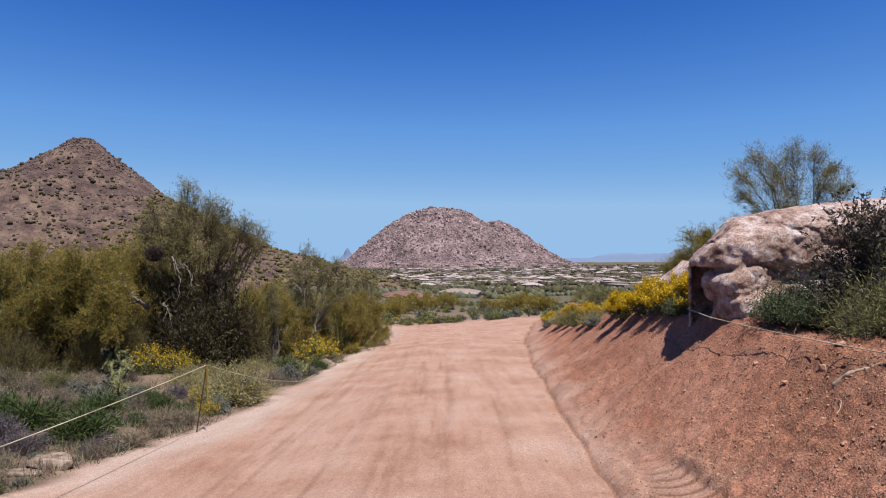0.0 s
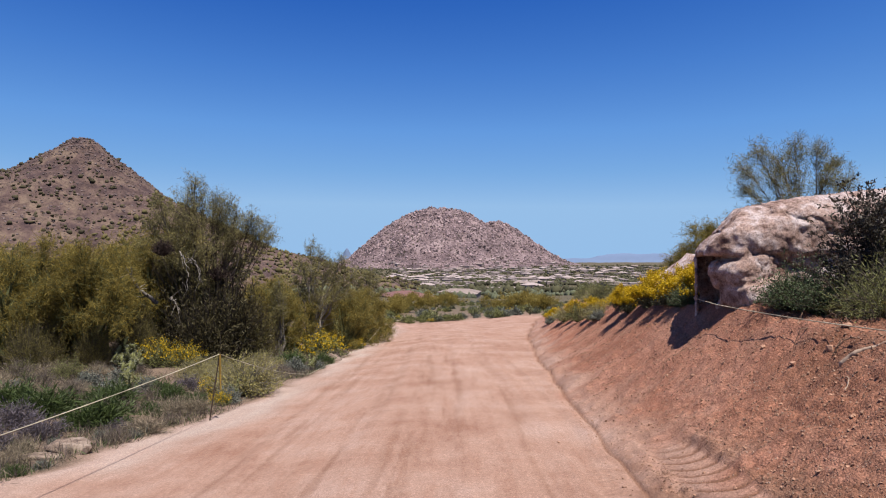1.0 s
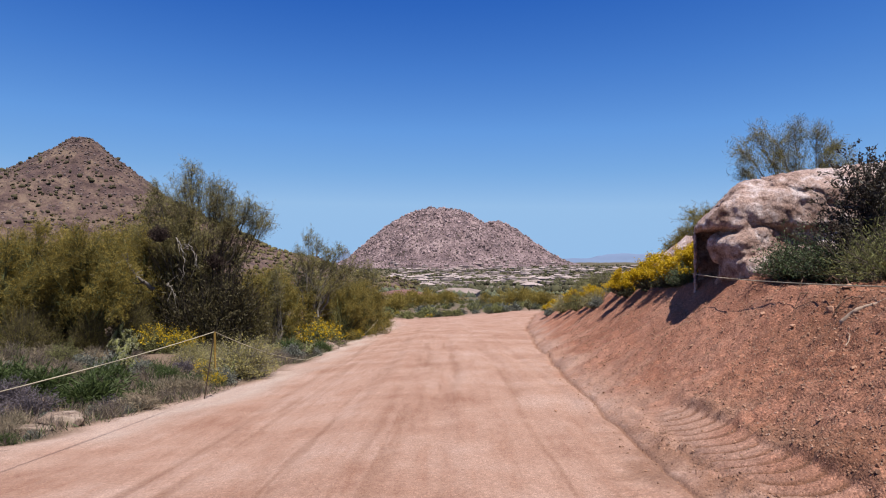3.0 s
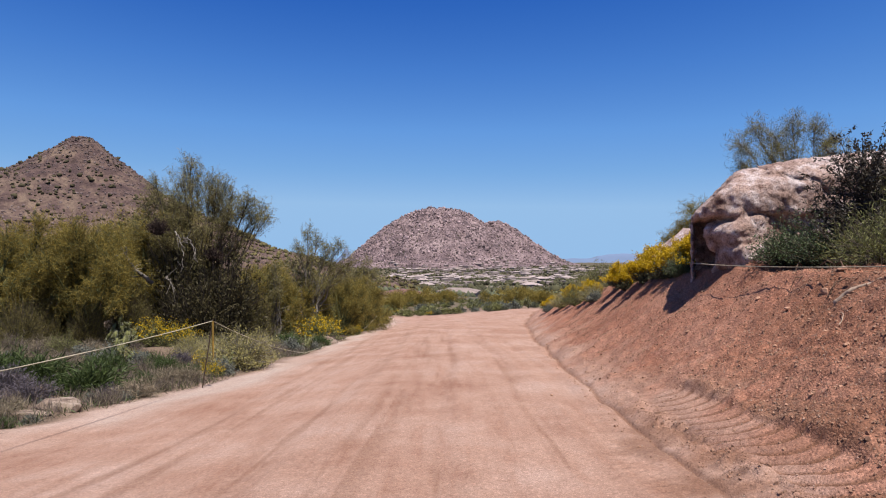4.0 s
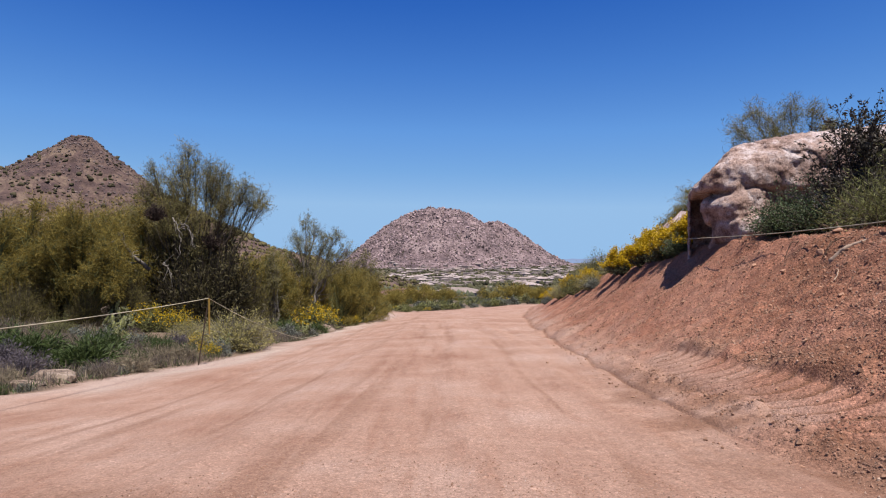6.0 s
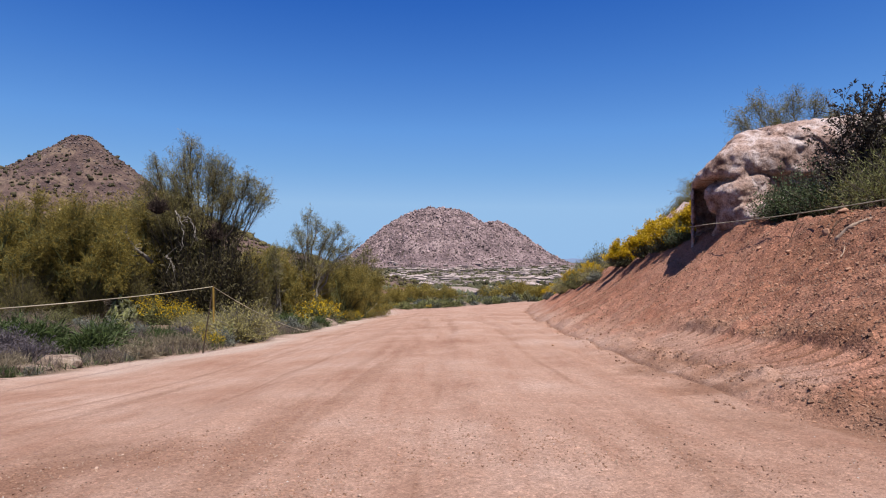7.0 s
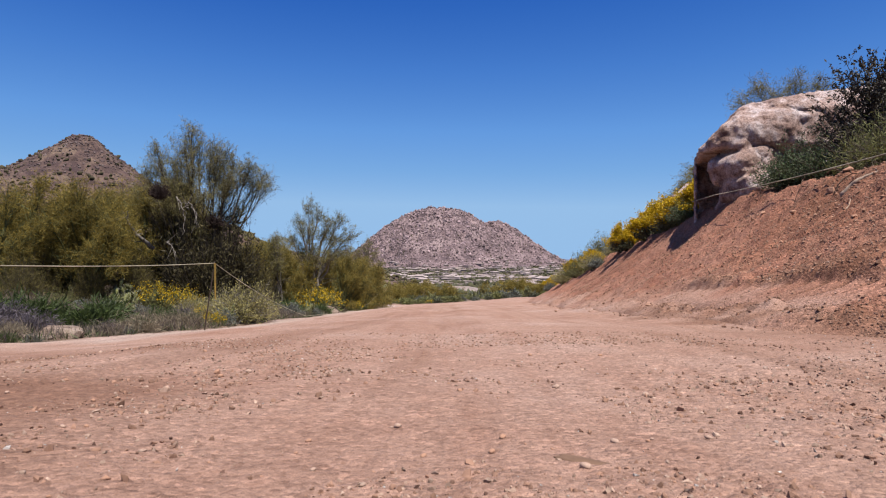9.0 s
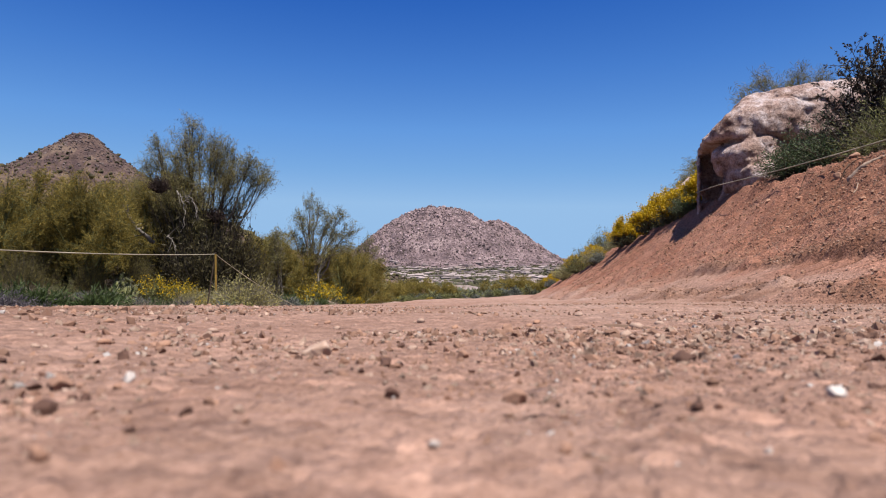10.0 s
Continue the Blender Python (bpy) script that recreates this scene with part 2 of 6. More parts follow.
    put_bump(nt, b, h, 0.8, 0.03)
    return m


def granite(name, dark, base, light, scale=1.0, bump_d=0.05, speck=0.0):
    """Weathered rock: broad stains, a dark patina in patches, grains, and a rough skin."""
    m, nt, b = mat(name)
    co = coords(nt)
    big, mid, fine = noise_of(nt, 1.3 * scale, 7, 0.68, co), noise_of(nt, 8 * scale, 8, 0.72, co), noise_of(nt, 60 * scale, 4, 0.7, co)
    patch = noise_of(nt, 2.7 * scale, 9, 0.75, co)
    c = ramp(nt, big, [(0.37, dark), (0.49, base), (0.61, light)])
    c = blend(nt, 0.85, c, ramp(nt, patch, [(0.36, (0.36, 0.30, 0.29)), (0.47, (0.95, 0.95, 0.95)), (0.7, (1.18, 1.16, 1.15))]), "MULTIPLY")
    c = blend(nt, 0.8, c, ramp(nt, mid, [(0.3, (0.45, 0.40, 0.40)), (0.5, (1, 1, 1)), (0.75, (1.3, 1.28, 1.25))]), "MULTIPLY")
    c = blend(nt, 0.6, c, ramp(nt, fine, [(0.3, (0.6, 0.6, 0.6)), (0.7, (1.3, 1.3, 1.3))]), "MULTIPLY")
    if speck:
        spots = noise_of(nt, 21 * scale, 6, 0.8, co)
        c = blend(nt, speck, c, ramp(nt, spots, [(0.40, (0.22, 0.17, 0.16)), (0.47, (1, 1, 1)), (0.60, (1.05, 1.05, 1.05)), (0.66, (1.35, 1.35, 1.38))]), "MULTIPLY")
    nt.links.new(c, b.inputs["Base Color"])
    b.inputs["Roughness"].default_value = 0.9
    h = calc(nt, "ADD", mid, calc(nt, "MULTIPLY", fine, 0.25))
    put_bump(nt, b, h, 1.0, bump_d / scale)
    return m


def plain(name, colour, rough=0.8, spread=0.25, scale=20.0, hue=None, translucent=0.0, vary=0.34):
    """A surface with a mottle of its own and a slight change from piece to piece."""
    m, nt, b = mat(name)
    n = noise_of(nt, scale, 4, 0.6)
    lo = tuple(c * (1 - spread) for c in colour)
    hi = hue or tuple(min(1.0, c * (1 + spread)) for c in colour)
    c = ramp(nt, n, [(0.3, lo), (0.5, colour), (0.7, hi)])
    isl = nt.nodes.new("ShaderNodeNewGeometry").outputs["Random Per Island"]
    c = blend(nt, 0.9, c, ramp(nt, isl, [(0.0, (0.96 - vary,) * 3), (1.0, (0.96 + vary,) * 3)]), "MULTIPLY")
    nt.links.new(c, b.inputs["Base Color"])
    b.inputs["Roughness"].default_value = rough
    if translucent:
        t = node(nt, "ShaderNodeBsdfTranslucent", Color=c)
        mix = node(nt, "ShaderNodeMixShader", Fac=translucent)
        nt.links.new(b.outputs[0], mix.inputs[1])
        nt.links.new(t.outputs[0], mix.inputs[2])
        nt.links.new(mix.outputs[0], nt.nodes["Material Output"].inputs[0])
    return m


M = {
    "earth": earth(),
    "boulder": granite("boulder_granite", (0.250, 0.150, 0.116), (0.385, 0.270, 0.230), (0.510, 0.430, 0.420), 1.9, 0.12, 0.65),
    "road_pebble": plain("road_pebbles", (0.247, 0.165, 0.122), 0.95, 0.25, 300, (0.304, 0.224, 0.178)),
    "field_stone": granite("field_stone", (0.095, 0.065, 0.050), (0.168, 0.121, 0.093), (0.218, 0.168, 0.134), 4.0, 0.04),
    "pebble": plain("pebble_stone", (0.244, 0.161, 0.119), 0.9, 0.25, 60, (0.313, 0.234, 0.191)),
    "clod": plain("red_gravel", (0.228, 0.125, 0.082), 0.95, 0.3, 60, (0.284, 0.173, 0.117)),
    "dark_grit": plain("dark_brown_grit", (0.062, 0.032, 0.023), 0.95, 0.3, 60, (0.095, 0.052, 0.038)),
    # clods in a slightly darker red than the gravel
    "moist_clod": plain("dark_red_clods", (0.200, 0.112, 0.076), 0.95, 0.3, 60, (0.231, 0.132, 0.089)),
    "mistletoe": plain("mistletoe_twigs", (0.027, 0.016, 0.013), 0.9, 0.3, 20),
    "quartz": plain("white_quartz", (0.310, 0.271, 0.244), 0.5, 0.1, 80),
    "hill": granite("hill_ground", (0.044, 0.026, 0.026), (0.080, 0.050, 0.042), (0.122, 0.084, 0.062), 0.05, 0.03, 0.6),
    "peak": granite("hill_rock", (0.059, 0.042, 0.042), (0.108, 0.076, 0.073), (0.156, 0.117, 0.108), 0.08, 0.05),
    "mountain": granite("mountain_granite", (0.075, 0.052, 0.056), (0.150, 0.105, 0.108), (0.230, 0.170, 0.170), 0.012, 0.05, 0.7),
    "rubble": plain("mountain_boulders", (0.185, 0.132, 0.134), 0.9, 0.35, 0.05, None, 0.0, 0.75),
    # the blue of distant haze is put into this rock's colour
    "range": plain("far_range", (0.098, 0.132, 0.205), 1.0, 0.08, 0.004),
    "bark": plain("grey_bark", (0.054, 0.042, 0.032), 0.9, 0.35, 14),
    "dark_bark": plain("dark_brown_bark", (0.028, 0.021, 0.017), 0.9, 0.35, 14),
    "green_bark": plain("green_bark", (0.073, 0.078, 0.029), 0.8, 0.3, 10),
    "root": plain("brown_root", (0.099, 0.058, 0.038), 0.95, 0.35, 30),
    "drift": plain("weathered_wood", (0.264, 0.191, 0.142), 0.9, 0.3, 40),
    "dead": plain("dead_wood", (0.135, 0.117, 0.099), 0.9, 0.3, 14),
    "palo": plain("palo_verde_twigs", (0.204, 0.151, 0.033), 0.75, 0.4, 1.0, (0.284, 0.214, 0.049), 0.42),
    "palo_grey": plain("grey_green_twigs", (0.175, 0.150, 0.058), 0.75, 0.35, 1.0, (0.215, 0.185, 0.080), 0.3),
    "palo_dim": plain("mesquite_twigs", (0.170, 0.149, 0.055), 0.7, 0.3, 1.2, (0.218, 0.186, 0.071), 0.35),
    "leaf_green": plain("green_leaf", (0.050, 0.070, 0.020), 0.6, 0.3, 6, None, 0.3),
    "leaf_jojoba": plain("jojoba_leaf", (0.063, 0.087, 0.037), 0.6, 0.3, 6, None, 0.2),
    "leaf_dark": plain("dark_leaf", (0.038, 0.032, 0.022), 0.6, 0.3, 6, (0.078, 0.059, 0.041), 0.1),
    "leaf_brown": plain("thicket_leaf", (0.045, 0.037, 0.015), 0.7, 0.35, 6, (0.076, 0.061, 0.022), 0.15),
    "leaf_brush": plain("olive_brush_twigs", (0.111, 0.092, 0.027), 0.7, 0.35, 6, (0.162, 0.135, 0.041), 0.25),
    "leaf_yellow": plain("yellow_green_leaf", (0.244, 0.211, 0.079), 0.7, 0.25, 6, None, 0.25),
    "leaf_brittle": plain("brittlebush_leaf", (0.088, 0.094, 0.049), 0.7, 0.3, 6, None, 0.2),
    "leaf_sage": plain("silver_leaf", (0.120, 0.125, 0.102), 0.8, 0.2, 6, None, 0.15),
    "leaf_straw": plain("dry_grass", (0.188, 0.150, 0.102), 0.85, 0.25, 6, None, 0.2),
    "leaf_mauve": plain("mauve_dry_grass", (0.092, 0.070, 0.062), 0.85, 0.25, 6, None, 0.2),
    "leaf_lavender": plain("lavender_leaf", (0.094, 0.078, 0.090), 0.85, 0.2, 6, None, 0.2),
    "leaf_olive": plain("olive_leaf", (0.140, 0.140, 0.049), 0.7, 0.25, 6, None, 0.25),
    "flower": plain("yellow_flower", (0.43, 0.285, 0.004), 0.6, 0.12, 6, None, 0.2),
    "cholla": plain("cholla_spines", (0.224, 0.220, 0.147), 0.8, 0.2, 20),
    "rope": plain("pale_rope", (0.322, 0.283, 0.205), 0.8, 0.15, 200),
    "far_green": plain("far_foliage", (0.041, 0.038, 0.018), 0.9, 0.3, 0.3),
    "hill_green": plain("hill_foliage", (0.044, 0.036, 0.018), 0.9, 0.35, 0.05),
    "flank_green": plain("flank_foliage", (0.078, 0.064, 0.024), 0.9, 0.35, 0.05),
    "far_sage": plain("far_sage", (0.066, 0.071, 0.042), 0.9, 0.3, 0.3),
    "stucco": plain("tan_stucco", (0.185, 0.145, 0.132), 0.9, 0.1, 0.4),
    "white_roof": plain("pale_roof", (0.240, 0.192, 0.184), 0.9, 0.12, 0.4, None, 0.0, 0.45),
    "grey_roof": plain("grey_tile_roof", (0.176, 0.137, 0.122), 0.9, 0.2, 0.6),
    "red_roof": plain("red_tile_roof", (0.117, 0.059, 0.053), 0.85, 0.2, 1.2),
    "pane": plain("dark_window", (0.015, 0.017, 0.022), 0.15, 0.1, 1.0),
    "stake": plain("rusty_stake", (0.049, 0.032, 0.022), 0.7, 0.3, 40),
    "tape": plain("yellow_tape", (0.218, 0.139, 0.030), 0.6, 0.2, 40),
}


# ---- mesh makers ----
def mesh_of(name, verts, faces, material, attrs=None, flat=False):
    me = bpy.data.meshes.new(name)
    me.from_pydata(np.asarray(verts, float), [], faces)
    me.materials.append(M[material] if isinstance(material, str) else material)
    if not flat:
        me.polygons.foreach_set("use_smooth", np.ones(len(me.polygons), bool))
    for k, v in (attrs or {}).items():
        a = me.attributes.new(k, "FLOAT", "POINT")
        a.data.foreach_set("value", np.asarray(v, np.float32))
    me.update()
    return me


def thing(name, label, category, group="", kind="", data=None):
    return tagged(new(name, data), label, category, group, kind)


def part(name, me, parent, label=""):
    ob = new(name, me)
    ob.parent = parent
    return tagged(ob, label)


def tubes(segs, sides=4):
    """Prisms along segments given as rows of x0 y0 z0 r0 x1 y1 z1 r1."""
    s = np.asarray(segs, float)
    p, q = s[:, 0:3], s[:, 4:7]
    axis = q - p
    axis /= np.linalg.norm(axis, axis=1, keepdims=True) + 1e-9
    ref = np.where(np.abs(axis[:, 2:3]) > 0.9, [[1.0, 0, 0]], [[0, 0, 1.0]])
    u = np.cross(axis, ref)
    u /= np.linalg.norm(u, axis=1, keepdims=True) + 1e-9
    v = np.cross(axis, u)
    a = np.arange(sides) * 2 * math.pi / sides
    ring = u[:, None] * np.cos(a)[None, :, None] + v[:, None] * np.sin(a)[None, :, None]
    lo, hi = p[:, None] + ring * s[:, 3][:, None, None], q[:, None] + ring * s[:, 7][:, None, None]
    verts = np.concatenate([lo, hi], axis=1).reshape(-1, 3)
    k = np.arange(sides)
    f = np.stack([k, (k + 1) % sides, (k + 1) % sides + sides, k + sides], axis=1)
    faces = (f[None] + (np.arange(len(s)) * 2 * sides)[:, None, None]).reshape(-1, 4)
    return verts, faces


def pipe(points, radii, sides=7):
    """One bent rod through the points."""
    p, r = np.asarray(points, float), np.asarray(radii, float)
    way = np.gradient(p, axis=0)
    way /= np.linalg.norm(way, axis=1, keepdims=True)
    u = np.cross(way, [[0.3, 0.1, 1.0]])
    u /= np.linalg.norm(u, axis=1, keepdims=True)
    v = np.cross(way, u)
    a = np.arange(sides) * 2 * math.pi / sides
    ring = u[:, None] * np.cos(a)[None, :, None] + v[:, None] * np.sin(a)[None, :, None]
    verts = (p[:, None] + ring * r[:, None, None]).reshape(-1, 3)
    n = len(p)
    quads = [[i * sides + j, i * sides + (j + 1) % sides, (i + 1) * sides + (j + 1) % sides, (i + 1) * sides + j] for i in range(n - 1) for j in range(sides)]
    return verts, np.array(quads)


def blades(roots, ways, length, width, rng, droop=0.0):
    """Narrow leaves: one pointed quad each."""
    n = len(roots)
    ways = ways / (np.linalg.norm(ways, axis=1, keepdims=True) + 1e-9)
    side = np.cross(ways, rng.normal(size=(n, 3)))
    side /= np.linalg.norm(side, axis=1, keepdims=True) + 1e-9
    L = (length * rng.uniform(0.6, 1.3, n))[:, None]
    W = (width * rng.uniform(0.7, 1.2, n))[:, None]
    tip = roots + ways * L
    tip[:, 2] -= droop * L[:, 0]
    mid = roots + ways * L * 0.5
    verts = np.stack([roots, mid + side * W / 2, tip, mid - side * W / 2], axis=1).reshape(-1, 3)
    faces = (np.arange(n) * 4)[:, None] + np.array([[0, 1, 2, 3]])
    return verts, faces


def join(*sets):
    vs, fs, off = [], [], 0
    for v, f in sets:
        vs.append(v)
        fs.append(np.asarray(f) + off)
        off += len(v)
    return np.concatenate(vs), np.concatenate(fs)


def ball(level):
    if level == 0:
        return np.array([[1, 0, 0], [-1, 0, 0], [0, 1, 0], [0, -1, 0], [0, 0, 1], [0, 0, -1]], float), np.array([[0, 2, 4], [2, 1, 4], [1, 3, 4], [3, 0, 4], [2, 0, 5], [1, 2, 5], [3, 1, 5], [0, 3, 5]])
    bm = bmesh.new()
    bmesh.ops.create_icosphere(bm, subdivisions=level, radius=1)
    v = np.array([p.co[:] for p in bm.verts])
    f = np.array([[x.index for x in t.verts] for t in bm.faces])
    bm.free()
    return v, f


def rock_shape(level, seed, planes=9, rough=0.05):
    """A stone: a rounded many-sided block."""
    rng = np.random.default_rng(seed)
    v, f = ball(level)
    n = rng.normal(size=(planes, 3))
    n /= np.linalg.norm(n, axis=1, keepdims=True)
    dots = v @ n.T
    r = np.where(dots > 0.05, rng.uniform(0.6, 1.0, planes) / np.maximum(dots, 0.05), 3.0)
    r = np.minimum(r.min(axis=1), 1.25)
    r *= 1 + rough * fbm(v[:, 0] * 3 + seed, v[:, 1] * 3 + v[:, 2] * 2, 3, seed)
    return v * r[:, None], f


def grow(rng, segs, tips, p, d, length, radius, level, deepest, spread, up, kids):
    """One limb and all that it bears; tips collects places and ways of the finest twigs."""
    n = (5, 5, 4, 3)[level]
    step = length / n
    for i in range(n):
        d = d + rng.normal(size=3) * (0.16 + 0.05 * level)
        d[2] += up
        d /= np.linalg.norm(d)
        q = p + d * step
        r0, r1 = radius * (1 - 0.75 * i / n), radius * (1 - 0.75 * (i + 1) / n)
        segs[level].append([*p, r0, *q, r1])
        p = q
        if level >= deepest:
            tips.append([*p, *d])
        elif i >= (1 if level else 0):
            for _ in range(kids[level]):
                s = rng.normal(size=3)
                s -= d * (s @ d)
                s /= np.linalg.norm(s) + 1e-9
                grow(rng, segs, tips, p, d * (1 - spread) + s * spread, length * rng.uniform(0.42, 0.7), r1 * 0.62, level + 1, deepest, spread, up, kids)


def tree_meshes(seed, height, lean, limbs, twig, leaf, kids=(2, 2, 2), deepest=3, spread=0.55, up=0.06, per_tip=5, blade=(0.14, 0.013), trunk=0.11, opening=0.75, clump=0.07, bare=0.0):
    """Meshes of a desert tree: its stems, its twigs and its fine green."""
    rng = np.random.default_rng(seed)
    segs, tips = [[] for _ in range(deepest + 1)], []
    for i in range(limbs):
        a = 2 * math.pi * (i + rng.uniform(-0.3, 0.3)) / limbs
        d = np.array([math.cos(a) * opening + lean[0], math.sin(a) * opening + lean[1], 1.0])
        d /= np.linalg.norm(d)
        grow(rng, segs, tips, np.array([0.08 * math.cos(a), 0.08 * math.sin(a), -0.1]), d, height * rng.uniform(0.5, 0.72), trunk * rng.uniform(0.7, 1.1), 0, deepest, spread, up, kids)
    t = np.array(tips)
    t = t[t[:, 2] > bare * t[:, 2].max()]
    k = np.repeat(np.arange(len(t)), per_tip)
    roots = t[k, :3] + rng.normal(size=(len(k), 3)) * clump
    ways = t[k, 3:] * 0.9 + rng.normal(size=(len(k), 3)) * 0.42
    ways[:, 2] += 0.15
    top = max(t[:, 2].max(), 0.1)
    stems = mesh_of("stems", *tubes(segs[0] + segs[1], 6), leaf[0])
    twigs = mesh_of("twigs", *tubes(sum(segs[2:], []), 3), twig)
    green = mesh_of("foliage", *blades(roots, ways, blade[0], blade[1], rng), leaf[1], flat=True)
    return stems, twigs, green, top


def plume_tree(seed, plumes, bark, leaf, twigs=45, per=12, blade=(0.2, 0.012), trunk=0.10, fork=0.3, loose=0.5, sink=0.0):
    """Meshes of a tree whose limbs end in plumes of fine twigs, given as rows of x y z radius."""
    rg = np.random.default_rng(seed)
    limbs, fine, roots, ways, top = [], [], [], [], 0.1
    for x, y, z, r in plumes:
        end = np.array([x, y, z], float)
        start = np.array([rg.normal() * 0.1, rg.normal() * 0.1, -0.1])
        mid = np.array([x * fork, y * fork, z * 0.55]) + rg.normal(size=3) * 0.12
        u = np.linspace(0, 1, 9)[:, None]
        way = start * (1 - u) ** 2 + mid * 2 * u * (1 - u) + end * u ** 2 + rg.normal(size=(9, 3)) * 0.05 * np.sin(u * math.pi)
        thick = (trunk * 0.55 * (1 - u[:, 0]) ** 1.2 + 0.08 * trunk) * rg.uniform(0.8, 1.2)
        limbs += [[*way[i], thick[i], *way[i + 1], thick[i + 1]] for i in range(8)]
        k = int(twigs * (r / 0.5) ** 1.5)
        at = 8 - 2.4 * rg.random(k) ** 1.5 - 0.01
        i = at.astype(int)
        a = way[i] + (way[i + 1] - way[i]) * (at - i)[:, None]
        e = rg.normal(size=(k, 3))
        e = e / np.linalg.norm(e, axis=1, keepdims=True) * (rg.uniform(0.15, 1.05, k) ** 0.6)[:, None] * r
        b = end + e * np.array([1, 1, 1.05])
        m = (a + b) / 2 + rg.normal(size=(k, 3)) * 0.22 * r + np.array([0, 0, 0.16 * r])
        one = np.full((k, 1), 1.0)
        fine += [np.hstack([a, one * 0.005, m, one * 0.0035]), np.hstack([m, one * 0.0035, b, one * 0.0015])]
        t = rg.uniform(0.25, 1.08, (k, per))
        p = a[:, None] * ((1 - t) ** 2)[..., None] + m[:, None] * (2 * t * (1 - t))[..., None] + b[:, None] * (t ** 2)[..., None]
        roots.append((p + rg.normal(size=p.shape) * 0.025).reshape(-1, 3))
        d = (b - m) / (np.linalg.norm(b - m, axis=1, keepdims=True) + 1e-6)
        ways.append(np.repeat(d, per, axis=0) + rg.normal(size=(k * per, 3)) * loose + np.array([0, 0, 0.1 - sink]))
        side = way[rg.integers(3, 8, 5)]
        tip = side + rg.normal(size=(5, 3)) * 0.3 + np.array([0, 0, 0.12])
        limbs += [[*g, 0.08 * trunk, *h, 0.003] for g, h in zip(side, tip)]
        roots.append(np.repeat(side, 22, axis=0) + np.repeat(tip - side, 22, axis=0) * rg.uniform(0.3, 1.1, (110, 1)) + rg.normal(size=(110, 3)) * 0.05)
        ways.append(np.repeat(tip - side, 22, axis=0) * 2 + rg.normal(size=(110, 3)) * loose)
        top = max(top, z + r)
    stems = mesh_of("stems", *tubes(limbs, 6), bark)
    twig = mesh_of("twigs", *tubes(np.concatenate(fine), 3), bark)
    green = mesh_of("foliage", *blades(np.concatenate(roots), np.concatenate(ways), blade[0], blade[1], rg), leaf, flat=True)
    return stems, twig, green, top


def dome(seed, n, wide, high, low=0.3, r=(0.34, 0.55)):
    """Plume places over a rounded crown, open between them."""
    rg = np.random.default_rng(seed)
    a, c = rg.uniform(0, 2 * math.pi, n), rg.uniform(low, 1.0, n)
    k = np.sqrt(np.clip(1 - (c * 0.9) ** 2, 0.05, 1)) * rg.uniform(0.45, 1.05, n)
    return np.stack([wide * k * np.cos(a), wide * k * np.sin(a), high * c * rg.uniform(0.82, 1.0, n), rg.uniform(r[0], r[1], n)], axis=1)


def place_tree(name, meshes, label, category, group, x, y, height, turn, z=None):
    stems, twigs, green, top = meshes
    ob = thing(name, label, category, group)
    part("trunk", stems, ob)
    tagged(part("branchwork", twigs, ob), kind="stuff")
    part("crown", green, ob)
    s = height / top
    ob.matrix_basis = pose(x, y, (land1(x, y) if z is None else z) - 0.02, 0, 0, turn) @ Matrix.Diagonal((s, s, s, 1))
    return ob


